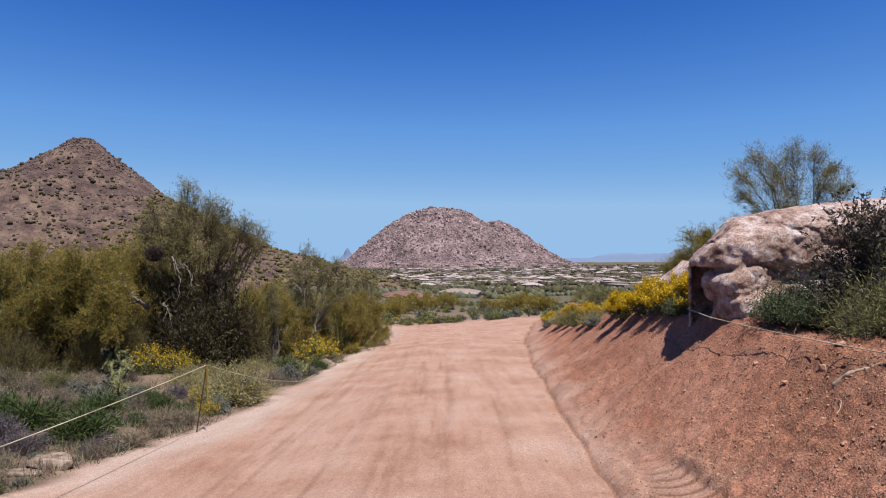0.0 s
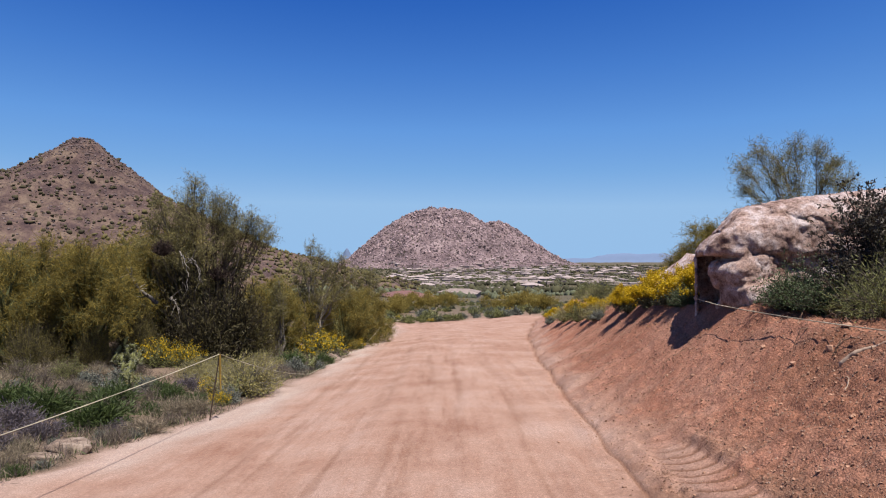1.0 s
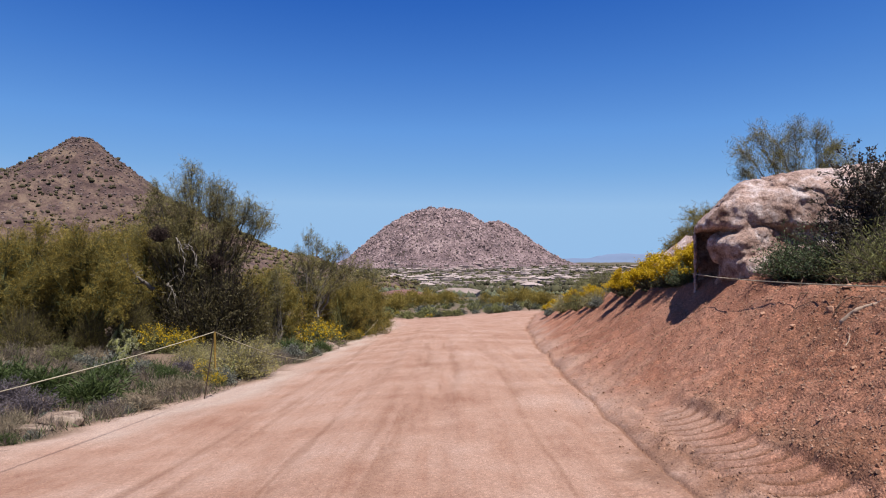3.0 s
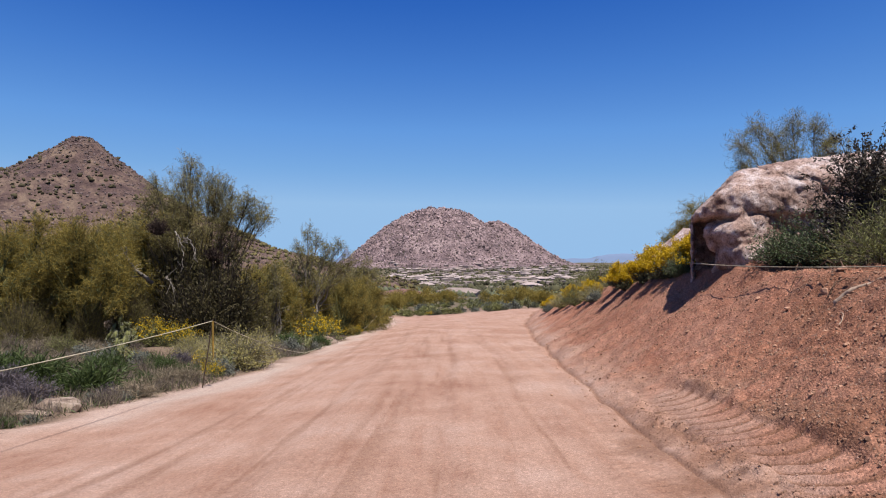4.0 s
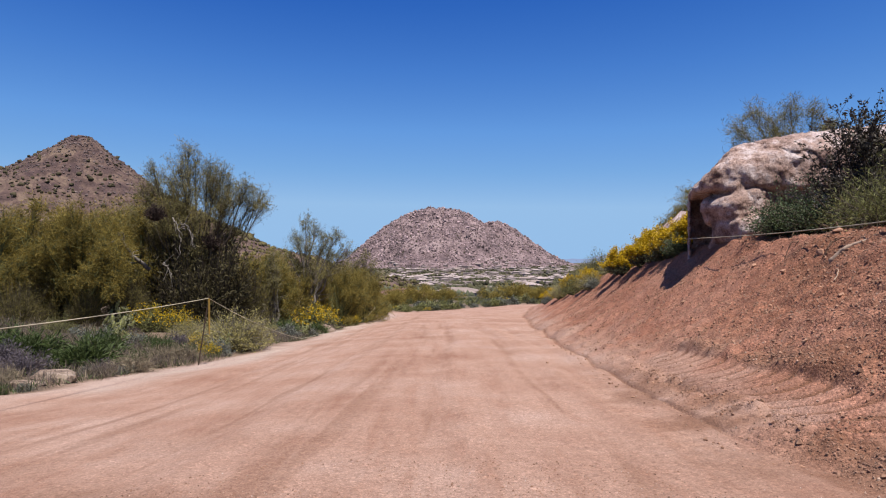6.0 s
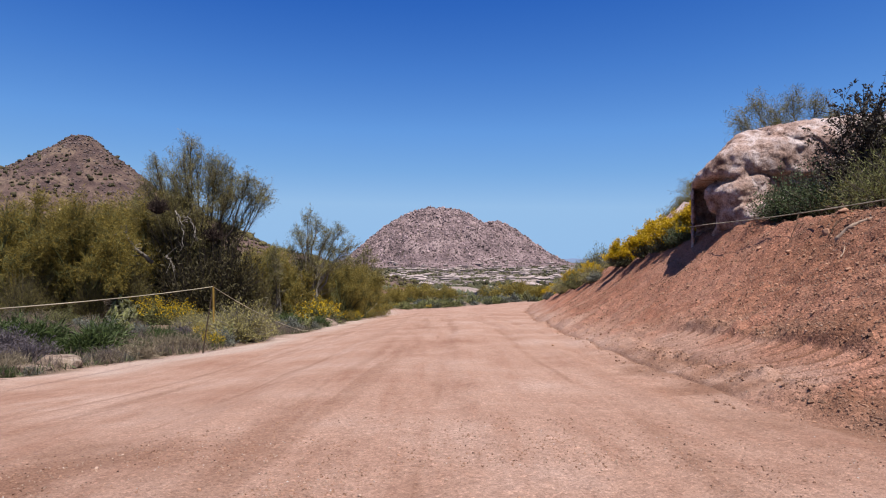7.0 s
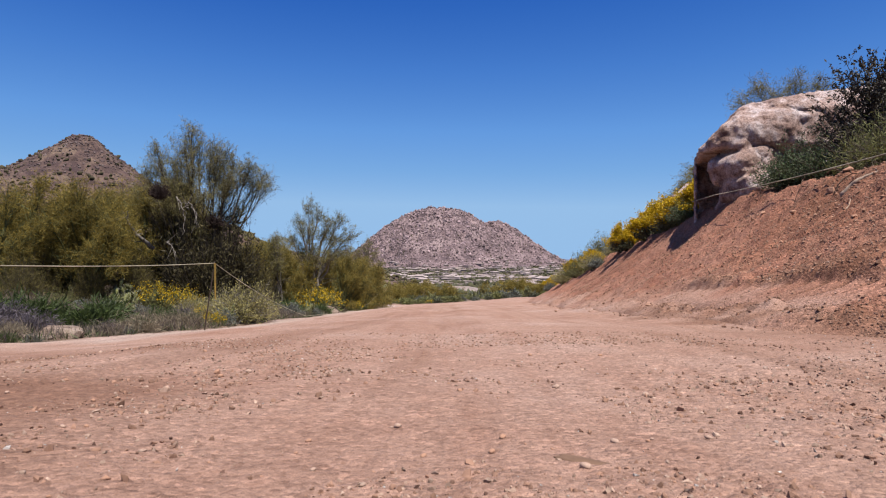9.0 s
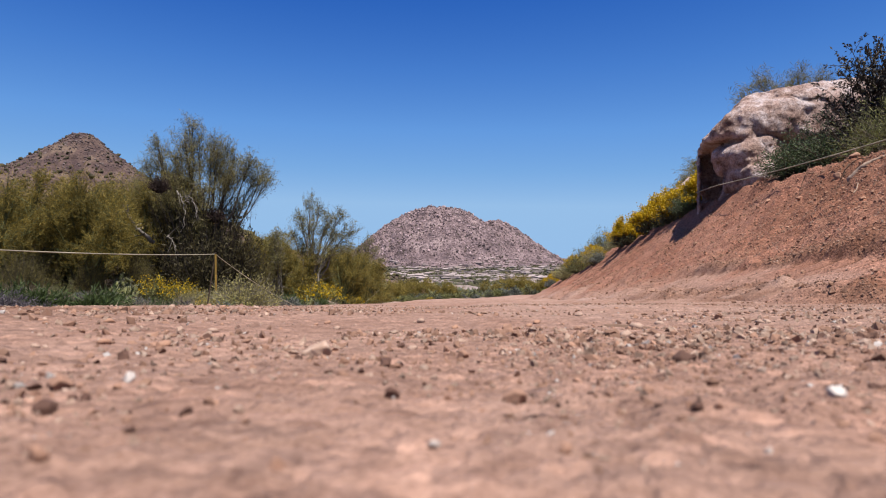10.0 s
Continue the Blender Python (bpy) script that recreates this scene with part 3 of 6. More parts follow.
# ---- ground, road and bank: one sheet, cut along the road's edges ----
def land_sheet():
    rings = np.concatenate([[0.0], np.geomspace(0.03, 2, 400), np.geomspace(2, 3, 40)[1:], np.geomspace(3, 6.5, 190)[1:], np.geomspace(6.5, 9, 45)[1:], np.geomspace(9, 60, 140)[1:], np.geomspace(60, 4950, 150)[1:]])
    fine = np.radians(np.linspace(38, 142, 430))
    coarse = np.radians(np.linspace(142, 398, 90)[1:-1])
    ang = np.concatenate([fine, coarse])
    cx, cy = -0.09, 0.12
    X = cx + rings[:, None] * np.cos(ang)[None]
    Y = cy + rings[:, None] * np.sin(ang)[None]
    Z = land(X, Y)
    nr, na = X.shape
    verts = np.stack([X, Y, Z], axis=-1).reshape(-1, 3)
    i, j = np.meshgrid(np.arange(nr - 1), np.arange(na), indexing="ij")
    j2 = (j + 1) % na
    faces = np.stack([i * na + j, (i + 1) * na + j, (i + 1) * na + j2, i * na + j2], axis=-1).reshape(-1, 4)
    x, y = verts[:, 0], verts[:, 1]
    d = x - foot(y)
    edge = x - left_edge(y) + 0.25 * fbm(x * 1.2, y * 1.2, 3, 71)
    near = smooth(75, 45, y)
    bank = smooth(-0.25, 1.1, d + 0.35 * fbm(x * 1.7, y * 1.7, 4, 72)) * near
    wild = np.clip(smooth(0.1, -0.5, edge) + smooth(45, 60, y + 3 * fbm(x * 0.2, y * 0.2, 2, 77)) + smooth(2.5, 3.6, d + 0.3 * fbm(x, y, 3, 73)), 0, 1)
    pale = smooth(1.3, 0.1, edge) * smooth(4, 9, y) * near * (0.75 + 0.3 * fbm(x * 2, y * 0.8, 2, 74))
    far = smooth(45, 130, np.hypot(x, y))
    lane = x - np.interp(y, [0, 10, 30, 50], [0, 0.25, 0.2, -0.6])
    moist_and_shade = np.zeros_like(x)
    for c, w in ((-2.9, 0.22), (-2.3, 0.15), (-1.5, 0.12), (-0.8, 0.22), (-0.25, 0.08), (0.7, 0.08)):
        moist_and_shade = np.maximum(moist_and_shade, bump(lane, c + 0.2 * vnoise(y * 0.35, c, 21), w) * smooth(-0.1, 0.5, fbm(lane * 11.0, y * 0.45, 4, 75) + 0.5 * fbm(lane * 0.9, y * 0.25, 2, 79)) * (1 - bank) * (1 - wild))
    # the shade in the groove along the bank's foot is put into the colour
    moist_and_shade = np.maximum(moist_and_shade * 0.46, 0.95 * bump(d + 0.03 * vnoise(y * 1.5, 1.0, 22), -0.03, 0.014 + 0.002 * y) * smooth(2.6, 4.5, y) * near)
    moist_and_shade = np.maximum(moist_and_shade, 0.9 * smooth(-0.55, 0.35, fbm(x * 2.2, y * 2.2, 4, 76)) * smooth(-0.5, 0.1, d + 0.3 * fbm(x * 4, y * 4, 2, 78)) * smooth(2.3, 0.7, d) * smooth(7.5, 4.0, y) * smooth(0.4, 1.6, x))
    moist_and_shade = np.maximum(moist_and_shade, 0.85 * smooth(0.9, 2.0, d) * smooth(3.0, 2.3, d) * smooth(8.5, 5.5, y) * smooth(-0.4, 0.5, fbm(x * 2.5, y * 2.5, 4, 80)) * smooth(1, 2, y))
    moist_and_shade = np.maximum(moist_and_shade, (0.12 + 0.42 * smooth(7, 4, y)) * smooth(0.4, 1.2, d + 0.4 * fbm(x * 1.1, y * 1.1, 3, 84)) * smooth(14, 6, y) * (d < 3))
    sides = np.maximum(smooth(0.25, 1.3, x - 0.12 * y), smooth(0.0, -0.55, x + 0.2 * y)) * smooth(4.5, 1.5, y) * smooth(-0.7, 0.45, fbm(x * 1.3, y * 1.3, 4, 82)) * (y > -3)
    moist_and_shade = np.maximum(moist_and_shade, 0.85 * sides)
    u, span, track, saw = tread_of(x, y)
    # puts the shade of the tread's troughs and upper wall into the colour
    moist_and_shade = np.maximum(moist_and_shade * (1 - 0.8 * track), track * 1.15 * smooth(0.42, 0.12, saw))
    moist_and_shade = np.maximum(moist_and_shade, 0.8 * bump(u, 0.22, 0.06) * span * smooth(-0.3, 0.3, fbm(x * 5, y * 5, 3, 85)))
    attrs = {"bank": bank, "wild": wild, "pale": np.clip(pale, 0, 1) * (1 - wild), "far": far * wild, "moist_and_shade": moist_and_shade * (1 - far)}
    fc = verts[faces].mean(axis=1)
    fx, fy = fc[:, 0], fc[:, 1]
    on_road = (fx < foot(fy)) & (fx > left_edge(fy)) & (fy < 50) & (fy > -30)
    on_bank = (fx >= foot(fy)) & (fx < foot(fy) + 2.6) & (fy < 50) & (fy > -30)
    for name, mask, label, cat in (
        ("road", on_road, "graded pinkish tan dirt road with wheel ruts and gravel", "dirt road"),
        ("bank", on_bank, "steep cut bank of loose reddish brown earth", "earth bank"),
        ("ground", ~(on_road | on_bank), "dry stony desert ground running down to the valley", "ground"),
    ):
        used = np.unique(faces[mask])
        back = np.zeros(len(verts), int)
        back[used] = np.arange(len(used))
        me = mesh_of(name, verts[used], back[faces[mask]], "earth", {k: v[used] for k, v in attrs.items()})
        thing(name, label, cat, kind="structure", data=me)


land_sheet()


# ---- hills and mountains ----
def field(name, cx, cy, size, n, height, material, label, category):
    """A rise standing on the land, from a function of x and y about its centre."""
    gx, gy = np.meshgrid(np.linspace(-size[0], size[0], n[0]), np.linspace(-size[1], size[1], n[1]))
    z = height(gx, gy)
    verts = np.stack([gx + cx, gy + cy, z], axis=-1).reshape(-1, 3)
    i, j = np.meshgrid(np.arange(n[1] - 1), np.arange(n[0] - 1), indexing="ij")
    a = i * n[0] + j
    faces = np.stack([a, a + 1, a + n[0] + 1, a + n[0]], axis=-1).reshape(-1, 4)
    return thing(name, label, category, kind="structure", data=mesh_of(name, verts, faces, material))


def hill_height(x, y):
    r = np.hypot(x, y * np.where(y < 0, 1.35, 0.9)) + 1e-6
    right = np.interp(r, [0, 8, 15, 25, 77, 120, 177, 240, 400, 600], [104.5, 104, 99, 89, 50, 24, 0, -18, -60, -90])
    left = np.interp(r, [0, 8, 15, 25, 75, 150, 300, 450, 600], [104.5, 104, 99, 91, 67, 40, 2, -40, -70])
    w = smooth(-0.6, 0.6, -x / r)
    return right * (1 - w) + left * w + fbm(x * 0.03, y * 0.03, 5, 81) * np.clip(r / 60, 0.1, 1) * 3.5 + 0.6 * fbm(x * 0.2, y * 0.2, 3, 83)


def mountain_height(x, y):
    wx = np.where(x > -10, (x + 10) * 1.12, x + 10)
    a = np.interp(np.hypot(wx, y * 0.7), [0, 60, 95, 150, 191, 240, 287, 335, 382, 430, 560, 800], [167, 163, 156, 137, 113, 82, 43, 2, -38, -58, -85, -110])
    b = np.interp(np.hypot(x - 225, y * 0.7 - 50), [0, 40, 65, 148, 232, 299, 400, 600], [117, 112, 101, 41, -20, -50, -75, -110])
    h = np.maximum(a, b)
    steep = smooth(-60, 0, h)
    crag = np.abs(fbm(x * 0.018, y * 0.018, 5, 91))
    joint = np.abs(fbm(x * 0.055 + 0.4 * vnoise(x * 0.02, y * 0.02, 92), y * 0.008, 3, 93))
    return h + 13 * (0.42 - crag) * steep - 9 * (joint - 0.35) * smooth(-20, 70, h) + (3.5 * np.abs(fbm(x * 0.07, y * 0.07, 3, 95)) - 1.5) * (0.2 + 0.8 * steep)


def range_height(x, y):
    ridge = np.interp(x, [-1300, -700, -480, -300, -150, 200, 600, 1300], [-115, -80, -72, -40, -34, -42, -36, -60])
    return -118 + (ridge + 118) * np.exp(-(y / 70.0) ** 2) + 5 * fbm(x * 0.01, y * 0.01, 3, 97)


def spire_height(x, y):
    r = np.hypot(x, y)
    return np.interp(r, [0, 6, 30, 70, 160], [8, 4, -40, -75, -112]) + 4 * fbm(x * 0.05, y * 0.05, 3, 98)


HILL = (-337.0, 550.0)
MOUNT = (0.0, 2500.0)
field("hill", *HILL, (600, 480), (300, 260), hill_height, "hill", "steep brown stony hill dotted with dark shrubs", "hill")
field("mountain", *MOUNT, (860, 1050), (340, 330), mountain_height, "mountain", "purplish granite mountain piled with boulders", "mountain")
# the range and the peak carry their haze as a painted blue
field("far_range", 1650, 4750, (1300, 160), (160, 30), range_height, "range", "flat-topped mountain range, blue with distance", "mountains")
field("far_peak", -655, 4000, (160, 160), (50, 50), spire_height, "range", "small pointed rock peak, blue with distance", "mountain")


# ---- the boulder on the bank ----
def skin(solid, lo, hi, step):
    """The surface of a solid, given by a function that is negative inside it."""
    n = [int(round((b - a) / step)) + 1 for a, b in zip(lo, hi)]
    g = np.meshgrid(*[a + step * np.arange(k) for a, k in zip(lo, n)], indexing="ij")
    S = solid(*g)
    cells_ = tuple(k - 1 for k in n)
    spot, count = np.zeros((*cells_, 3)), np.zeros(cells_)
    edges = []
    for ax in range(3):
        head, tail = [slice(None)] * 3, [slice(None)] * 3
        head[ax], tail[ax] = slice(0, -1), slice(1, None)
        a, b = S[tuple(head)], S[tuple(tail)]
        cut = (a < 0) != (b < 0)
        t = np.where(cut, a / np.where(cut, a - b, 1.0), 0.0)
        at = np.stack([q[tuple(head)] for q in g], axis=-1)
        at[..., ax] += t * step
        at *= cut[..., None]
        others = [o for o in range(3) if o != ax]
        for p in (0, 1):
            for q in (0, 1):
                sl = [slice(None)] * 3
                sl[others[0]], sl[others[1]] = slice(p, cells_[others[0]] + p), slice(q, cells_[others[1]] + q)
                spot += at[tuple(sl)]
                count += cut[tuple(sl)]
        edges.append((ax, others, cut, a < 0))
    number = -np.ones(cells_, int)
    full_ = count > 0
    number[full_] = np.arange(full_.sum())
    verts = spot[full_] / count[full_][:, None]
    faces = []
    for ax, (o1, o2), cut, inside in edges:
        where = np.argwhere(cut)
        where = where[(where[:, o1] > 0) & (where[:, o2] > 0) & (where[:, o1] < cells_[o1]) & (where[:, o2] < cells_[o2])]
        ring = []
        for p, q in ((1, 1), (0, 1), (0, 0), (1, 0)):
            c = where.copy()
            c[:, o1] -= p
            c[:, o2] -= q
            ring.append(number[tuple(c.T)])
        f = np.stack(ring, axis=1)
        flip = inside[tuple(where.T)] == (ax == 1)
        f[flip] = f[flip][:, ::-1]
        faces.append(f)
    return verts, np.concatenate(faces)


def rounded_box(x, y, z, centre, half, r, yaw=0.0, tilt=0.0):
    """Distance to a rounded box, turned about z and then tilted about its own y."""
    x, y, z = x - centre[0], y - centre[1], z - centre[2]
    c, s_ = math.cos(radians(yaw)), math.sin(radians(yaw))
    x, y = x * c + y * s_, y * c - x * s_
    c, s_ = math.cos(radians(tilt)), math.sin(radians(tilt))
    x, z = x * c + z * s_, z * c - x * s_
    d = [np.abs(v) - (h - r) for v, h in zip((x, y, z), half)]
    out = np.sqrt(sum(np.maximum(v, 0) ** 2 for v in d))
    return out + np.minimum(np.maximum(np.maximum(d[0], d[1]), d[2]), 0) - r


def melt(a, b, k):
    h = np.clip(0.5 + 0.5 * (b - a) / k, 0, 1)
    return b + (a - b) * h - k * h * (1 - h)


def big_boulder():
    at = np.array((5.33, 8.85, 1.43))

    def solid(x, y, z):
        x, y, z = x + at[0], y + at[1], z + at[2]
        wx = x + 0.03 * fbm3(x * 1.7, y * 1.7, z * 1.7, 2, 101)
        wz = z + 0.03 * fbm3(x * 1.4, y * 1.4, z * 1.4, 2, 103)
        body = rounded_box(wx, y, wz, (5.5, 9.55, 0.74), (1.62, 0.95, 1.0), 0.10)
        slab = rounded_box(wx, y, wz, (5.4, 9.5, 2.20), (1.62, 1.0, 0.52), 0.10)
        for n, p in (((-0.70, 0.25, 0.68), (4.20, 9.15, 2.10)), ((-0.13, 0.02, 0.98), (4.9, 9.0, 2.48)), ((-0.12, -0.62, 0.77), (4.5, 8.66, 2.24)), ((-0.55, -0.83, 0.05), (4.02, 8.64, 1.8))):
            n = np.array(n) / np.linalg.norm(n)
            slab = -melt(-slab, -((wx - p[0]) * n[0] + (y - p[1]) * n[1] + (wz - p[2]) * n[2]), 0.10)
        # the hollow under the slab and the deep cleft beside the blocks
        body = -melt(-body, rounded_box(x, y, z, (3.60, 8.66, 0.90), (0.70, 0.56, 0.86), 0.06, 0, 0), 0.03)
        body = -melt(-body, rounded_box(x, y, z, (4.22, 9.60, 1.20), (0.18, 0.84, 0.56), 0.04, -22.5, 0), 0.03)
        body = -melt(-body, rounded_box(x, y, z, (3.90, 9.36, 1.06), (0.32, 0.50, 0.72), 0.04, -22.5, 0), 0.03)
        nose = rounded_box(wx, y, wz, (4.42, 8.84, 1.54), (0.50, 0.36, 0.24), 0.15, 18, 26)
        third = rounded_box(wx, y, wz, (4.46, 8.62, 1.14), (0.40, 0.38, 0.18), 0.11, 15, 8)
        base = rounded_box(wx, y, wz, (4.98, 8.98, 0.62), (0.74, 0.62, 0.42), 0.2, 10, 0)
        blocks = melt(nose, melt(third, base, 0.02), 0.02)
        d = melt(melt(body, slab, 0.04), blocks, 0.02)
        d = -melt(-d, -((x - 3.885) * -0.924 + (y - 9.34) * 0.382), 0.04)
        # joints, and the pitted, flaking skin
        for n, c, w, deep in (((0.42, -0.15, 0.90), 2.18, 0.022, 0.07), ((0.80, 0.1, -0.58), 2.92, 0.016, 0.05), ((0.93, 0.1, 0.35), 5.55, 0.018, 0.05), ((0.25, -0.3, 0.92), 0.72, 0.02, 0.05)):
            n = np.array(n) / np.linalg.norm(n)
            line = x * n[0] + y * n[1] + z * n[2] - c + 0.10 * fbm3(x * 2.2, y * 2.2, z * 2.2, 3, 107)
            d = d + deep * np.exp(-(line / w) ** 2) * smooth(-0.2, 0.5, vnoise3(x * 1.1, y * 1.1, z * 1.1, 113) + 0.25)
        rough = fbm3(x * 3.1, y * 3.1, z * 3.1, 5, 105)
        flake = np.abs(fbm3(x * 5.5 + 3, y * 5.5, z * 7.5, 4, 109))
        chips = np.abs(fbm3(x * 10, y * 10, z * 12, 2, 115))
        return d + 0.020 * rough - 0.030 * (flake - 0.4) - 0.022 * (chips - 0.3)

    ob = thing("boulder", "huge weathered pinkish granite boulder on the bank's edge", "boulder", data=mesh_of("boulder", *skin(solid, (-1.9, -0.85, -1.25), (1.9, 1.8, 1.4), 0.028), "boulder"))
    ob.matrix_basis = pose(*at)


big_boulder()

# ---- scattered stones and far growth ----
def turned(rng, n):
    q = rng.normal(size=(n, 4))
    q /= np.linalg.norm(q, axis=1, keepdims=True)
    w, x, y, z = q.T
    return np.stack([1 - 2 * (y * y + z * z), 2 * (x * y - w * z), 2 * (x * z + w * y), 2 * (x * y + w * z), 1 - 2 * (x * x + z * z),
                     2 * (y * z - w * x), 2 * (x * z - w * y), 2 * (y * z + w * x), 1 - 2 * (x * x + y * y)], axis=1).reshape(n, 3, 3)


def many(places, sizes, seed, level=1, squash=(0.55, 1.0), jag=0.22, upright=False):
    """One mesh of many stones or clumps, each turned and shaped by chance."""
    rng = np.random.default_rng(seed)
    v, f = ball(level)
    n = len(places)
    shapes = np.stack([v * (1 + jag * rng.normal(size=(len(v), 1))) for _ in range(12)])
    p = shapes[rng.integers(0, 12, n)] * rng.uniform(squash[0], squash[1], (n, 1, 3))
    if upright:
        a = rng.uniform(0, 6.28, n)
        c, s_ = np.cos(a), np.sin(a)
        p = np.stack([p[..., 0] * c[:, None] - p[..., 1] * s_[:, None], p[..., 0] * s_[:, None] + p[..., 1] * c[:, None], p[..., 2]], axis=-1)
    else:
        p = np.einsum("nij,nvj->nvi", turned(rng, n), p)
    p = p * np.asarray(sizes)[:, None, None] + np.asarray(places)[:, None, :]
    faces = (f[None] + (np.arange(n) * len(v))[:, None, None]).reshape(-1, 3)
    return p.reshape(-1, 3), faces


def on_land(x, y, lift=0.0):
    return np.stack([x, y, land(x, y) + lift], axis=1)


rng = np.random.default_rng(5)
# shrubs and rocks on the hill
a, r = rng.uniform(0, 6.28, 9000), 330 * np.sqrt(rng.uniform(0.0005, 1, 9000))
hx, hy = r * np.cos(a), r * np.sin(a)
keep = (hy < 90) & (fbm(hx * 0.02, hy * 0.02, 3, 121) > -0.5)
hx, hy = hx[keep], hy[keep]
size = rng.uniform(0.5, 1.6, len(hx)) + 1.3 * rng.random(len(hx)) ** 4
hp = np.stack([hx + HILL[0], hy + HILL[1], hill_height(hx, hy) + size * 0.3], axis=1)
thing("hill_shrub", "scattered dark green desert shrubs over the hill", "shrubs", kind="stuff",
      data=mesh_of("hill_shrub", *many(hp, size, 6, 1, (0.6, 1.15), 0.38, True), "hill_green"))
n = 3200
hx, hy = rng.uniform(70, 400, n), rng.uniform(-260, 60, n)
hz = hill_height(hx, hy)
size = rng.uniform(0.8, 2.2, n)
thing("flank_shrub", "olive-green shrubs and low trees along the hill's foot", "shrubs", kind="stuff",
      data=mesh_of("flank_shrub", *many(np.stack([hx + HILL[0], hy + HILL[1], hz + size * 0.4], axis=1), size, 12, 1, (0.7, 1.15), 0.38, True), "flank_green"))
n = 7000
a, r = rng.uniform(0, 6.28, n), 230 * rng.random(n)
hx, hy = r * np.cos(a), r * np.sin(a)
hp = np.stack([hx + HILL[0], hy + HILL[1], hill_height(hx, hy)], axis=1)
thing("hill_rock", "purplish brown rocks strewn over the hill", "rocks", kind="stuff",
      data=mesh_of("hill_rock", *many(hp, rng.uniform(0.4, 1.6, n), 7), "peak", flat=True))
# the mountain's boulders
n = 19000
mx, my = rng.uniform(-430, 520, n), rng.uniform(-620, 60, n)
mz = mountain_height(mx, my)
keep = mz > -62 + 60 * rng.random(n)
mx, my, mz = mx[keep], my[keep], mz[keep]
size = rng.uniform(1.0, 3.4, len(mx)) + 4.5 * rng.random(len(mx)) ** 7
thing("mountain_boulder", "pinkish grey granite boulders heaped over the mountain", "boulders", kind="stuff",
      data=mesh_of("mountain_boulder", *many(np.stack([mx, my + MOUNT[1], mz + 0.2 * size], axis=1), size, 8), "rubble", flat=True))
n = 1500
mx, my = rng.uniform(-430, 520, n), rng.uniform(-700, 0, n)
mz = mountain_height(mx, my)
thing("mountain_shrub", "dark shrubs between the mountain's boulders", "shrubs", kind="stuff",
      data=mesh_of("mountain_shrub", *many(np.stack([mx, my + MOUNT[1], mz + 1], axis=1), rng.uniform(1.2, 3.0, n), 9, 1, (0.7, 1.1), 0.2, True), "far_green"))
pin = ((-52, 8, 9), (-40, 5, 7), (-62, 4, 7), (-10, 3, 6), (5, 2, 7), (25, 2, 6), (-25, 3, 5), (45, 1, 5), (70, 1, 6))
thing("summit_rock", "upright granite blocks on the mountain's summit", "rocks", kind="stuff",
      data=mesh_of("summit_rock", *many(np.array([[x, MOUNT[1] - 20, mountain_height(np.array([x + 0.0]), np.array([-20.0]))[0] + up] for x, up, _ in pin]), [k for _, _, k in pin], 10, 2, (0.6, 1.1)), "rubble", flat=True))


def far_scatter(name, label, category, count, y0, y1, lo, hi, s0, s1, seed, material, level=2, power=1.0):
    rg = np.random.default_rng(seed)
    y = y0 + (y1 - y0) * rg.random(count) ** power
    x = y * rg.uniform(lo, hi, count)
    keep_ = ~((x > left_edge(y) - 1) & (x < foot(y) + 1) & (y < 52))
    x, y = x[keep_], y[keep_]
    s_ = rg.uniform(s0, s1, len(x))
    return thing(name, label, category, kind="stuff", data=mesh_of(name, *many(on_land(x, y, 0.0) + np.stack([0 * x, 0 * x, s_ * 0.45], axis=1), s_, seed, level, (0.7, 1.2), 0.25, True), material))


far_scatter("valley_tree", "dark green trees between the valley's houses", "trees", 6500, 480, 2250, -0.18, 0.42, 1.8, 4.4, 21, "far_green", 1)
far_scatter("valley_shrub", "pale sage-green desert shrubs in the valley", "shrubs", 3200, 260, 2000, -0.3, 0.45, 1.0, 2.6, 22, "far_sage", 1)

# ---- houses in the valley ----
def box(lo, hi):
    x0, y0, z0 = lo
    x1, y1, z1 = hi
    v = np.array([[x0, y0, z0], [x1, y0, z0], [x1, y1, z0], [x0, y1, z0], [x0, y0, z1], [x1, y0, z1], [x1, y1, z1], [x0, y1, z1]], float)
    f = np.array([[0, 3, 2, 1], [4, 5, 6, 7], [0, 1, 5, 4], [1, 2, 6, 5], [2, 3, 7, 6], [3, 0, 4, 7]])
    return v, f


def hip(lo, hi, rise, eave=0.6):
    """A hipped roof over a block, with eaves."""
    x0, y0, z = lo[0] - eave, lo[1] - eave, hi[2]
    x1, y1 = hi[0] + eave, hi[1] + eave
    half = min(x1 - x0, y1 - y0) / 2 * 0.96
    v = np.array([[x0, y0, z], [x1, y0, z], [x1, y1, z], [x0, y1, z], [x0, y0, z + 0.25], [x1, y0, z + 0.25], [x1, y1, z + 0.25], [x0, y1, z + 0.25],
                  [x0 + half, y0 + half, z + rise], [x1 - half, y0 + half, z + rise], [x1 - half, y1 - half, z + rise], [x0 + half, y1 - half, z + rise]], float)
    f = np.array([[0, 3, 2, 1], [0, 1, 5, 4], [1, 2, 6, 5], [2, 3, 7, 6], [3, 0, 4, 7], [4, 5, 9, 8], [5, 6, 10, 9], [6, 7, 11, 10], [7, 4, 8, 11], [8, 9, 10, 11]])
    return v, f


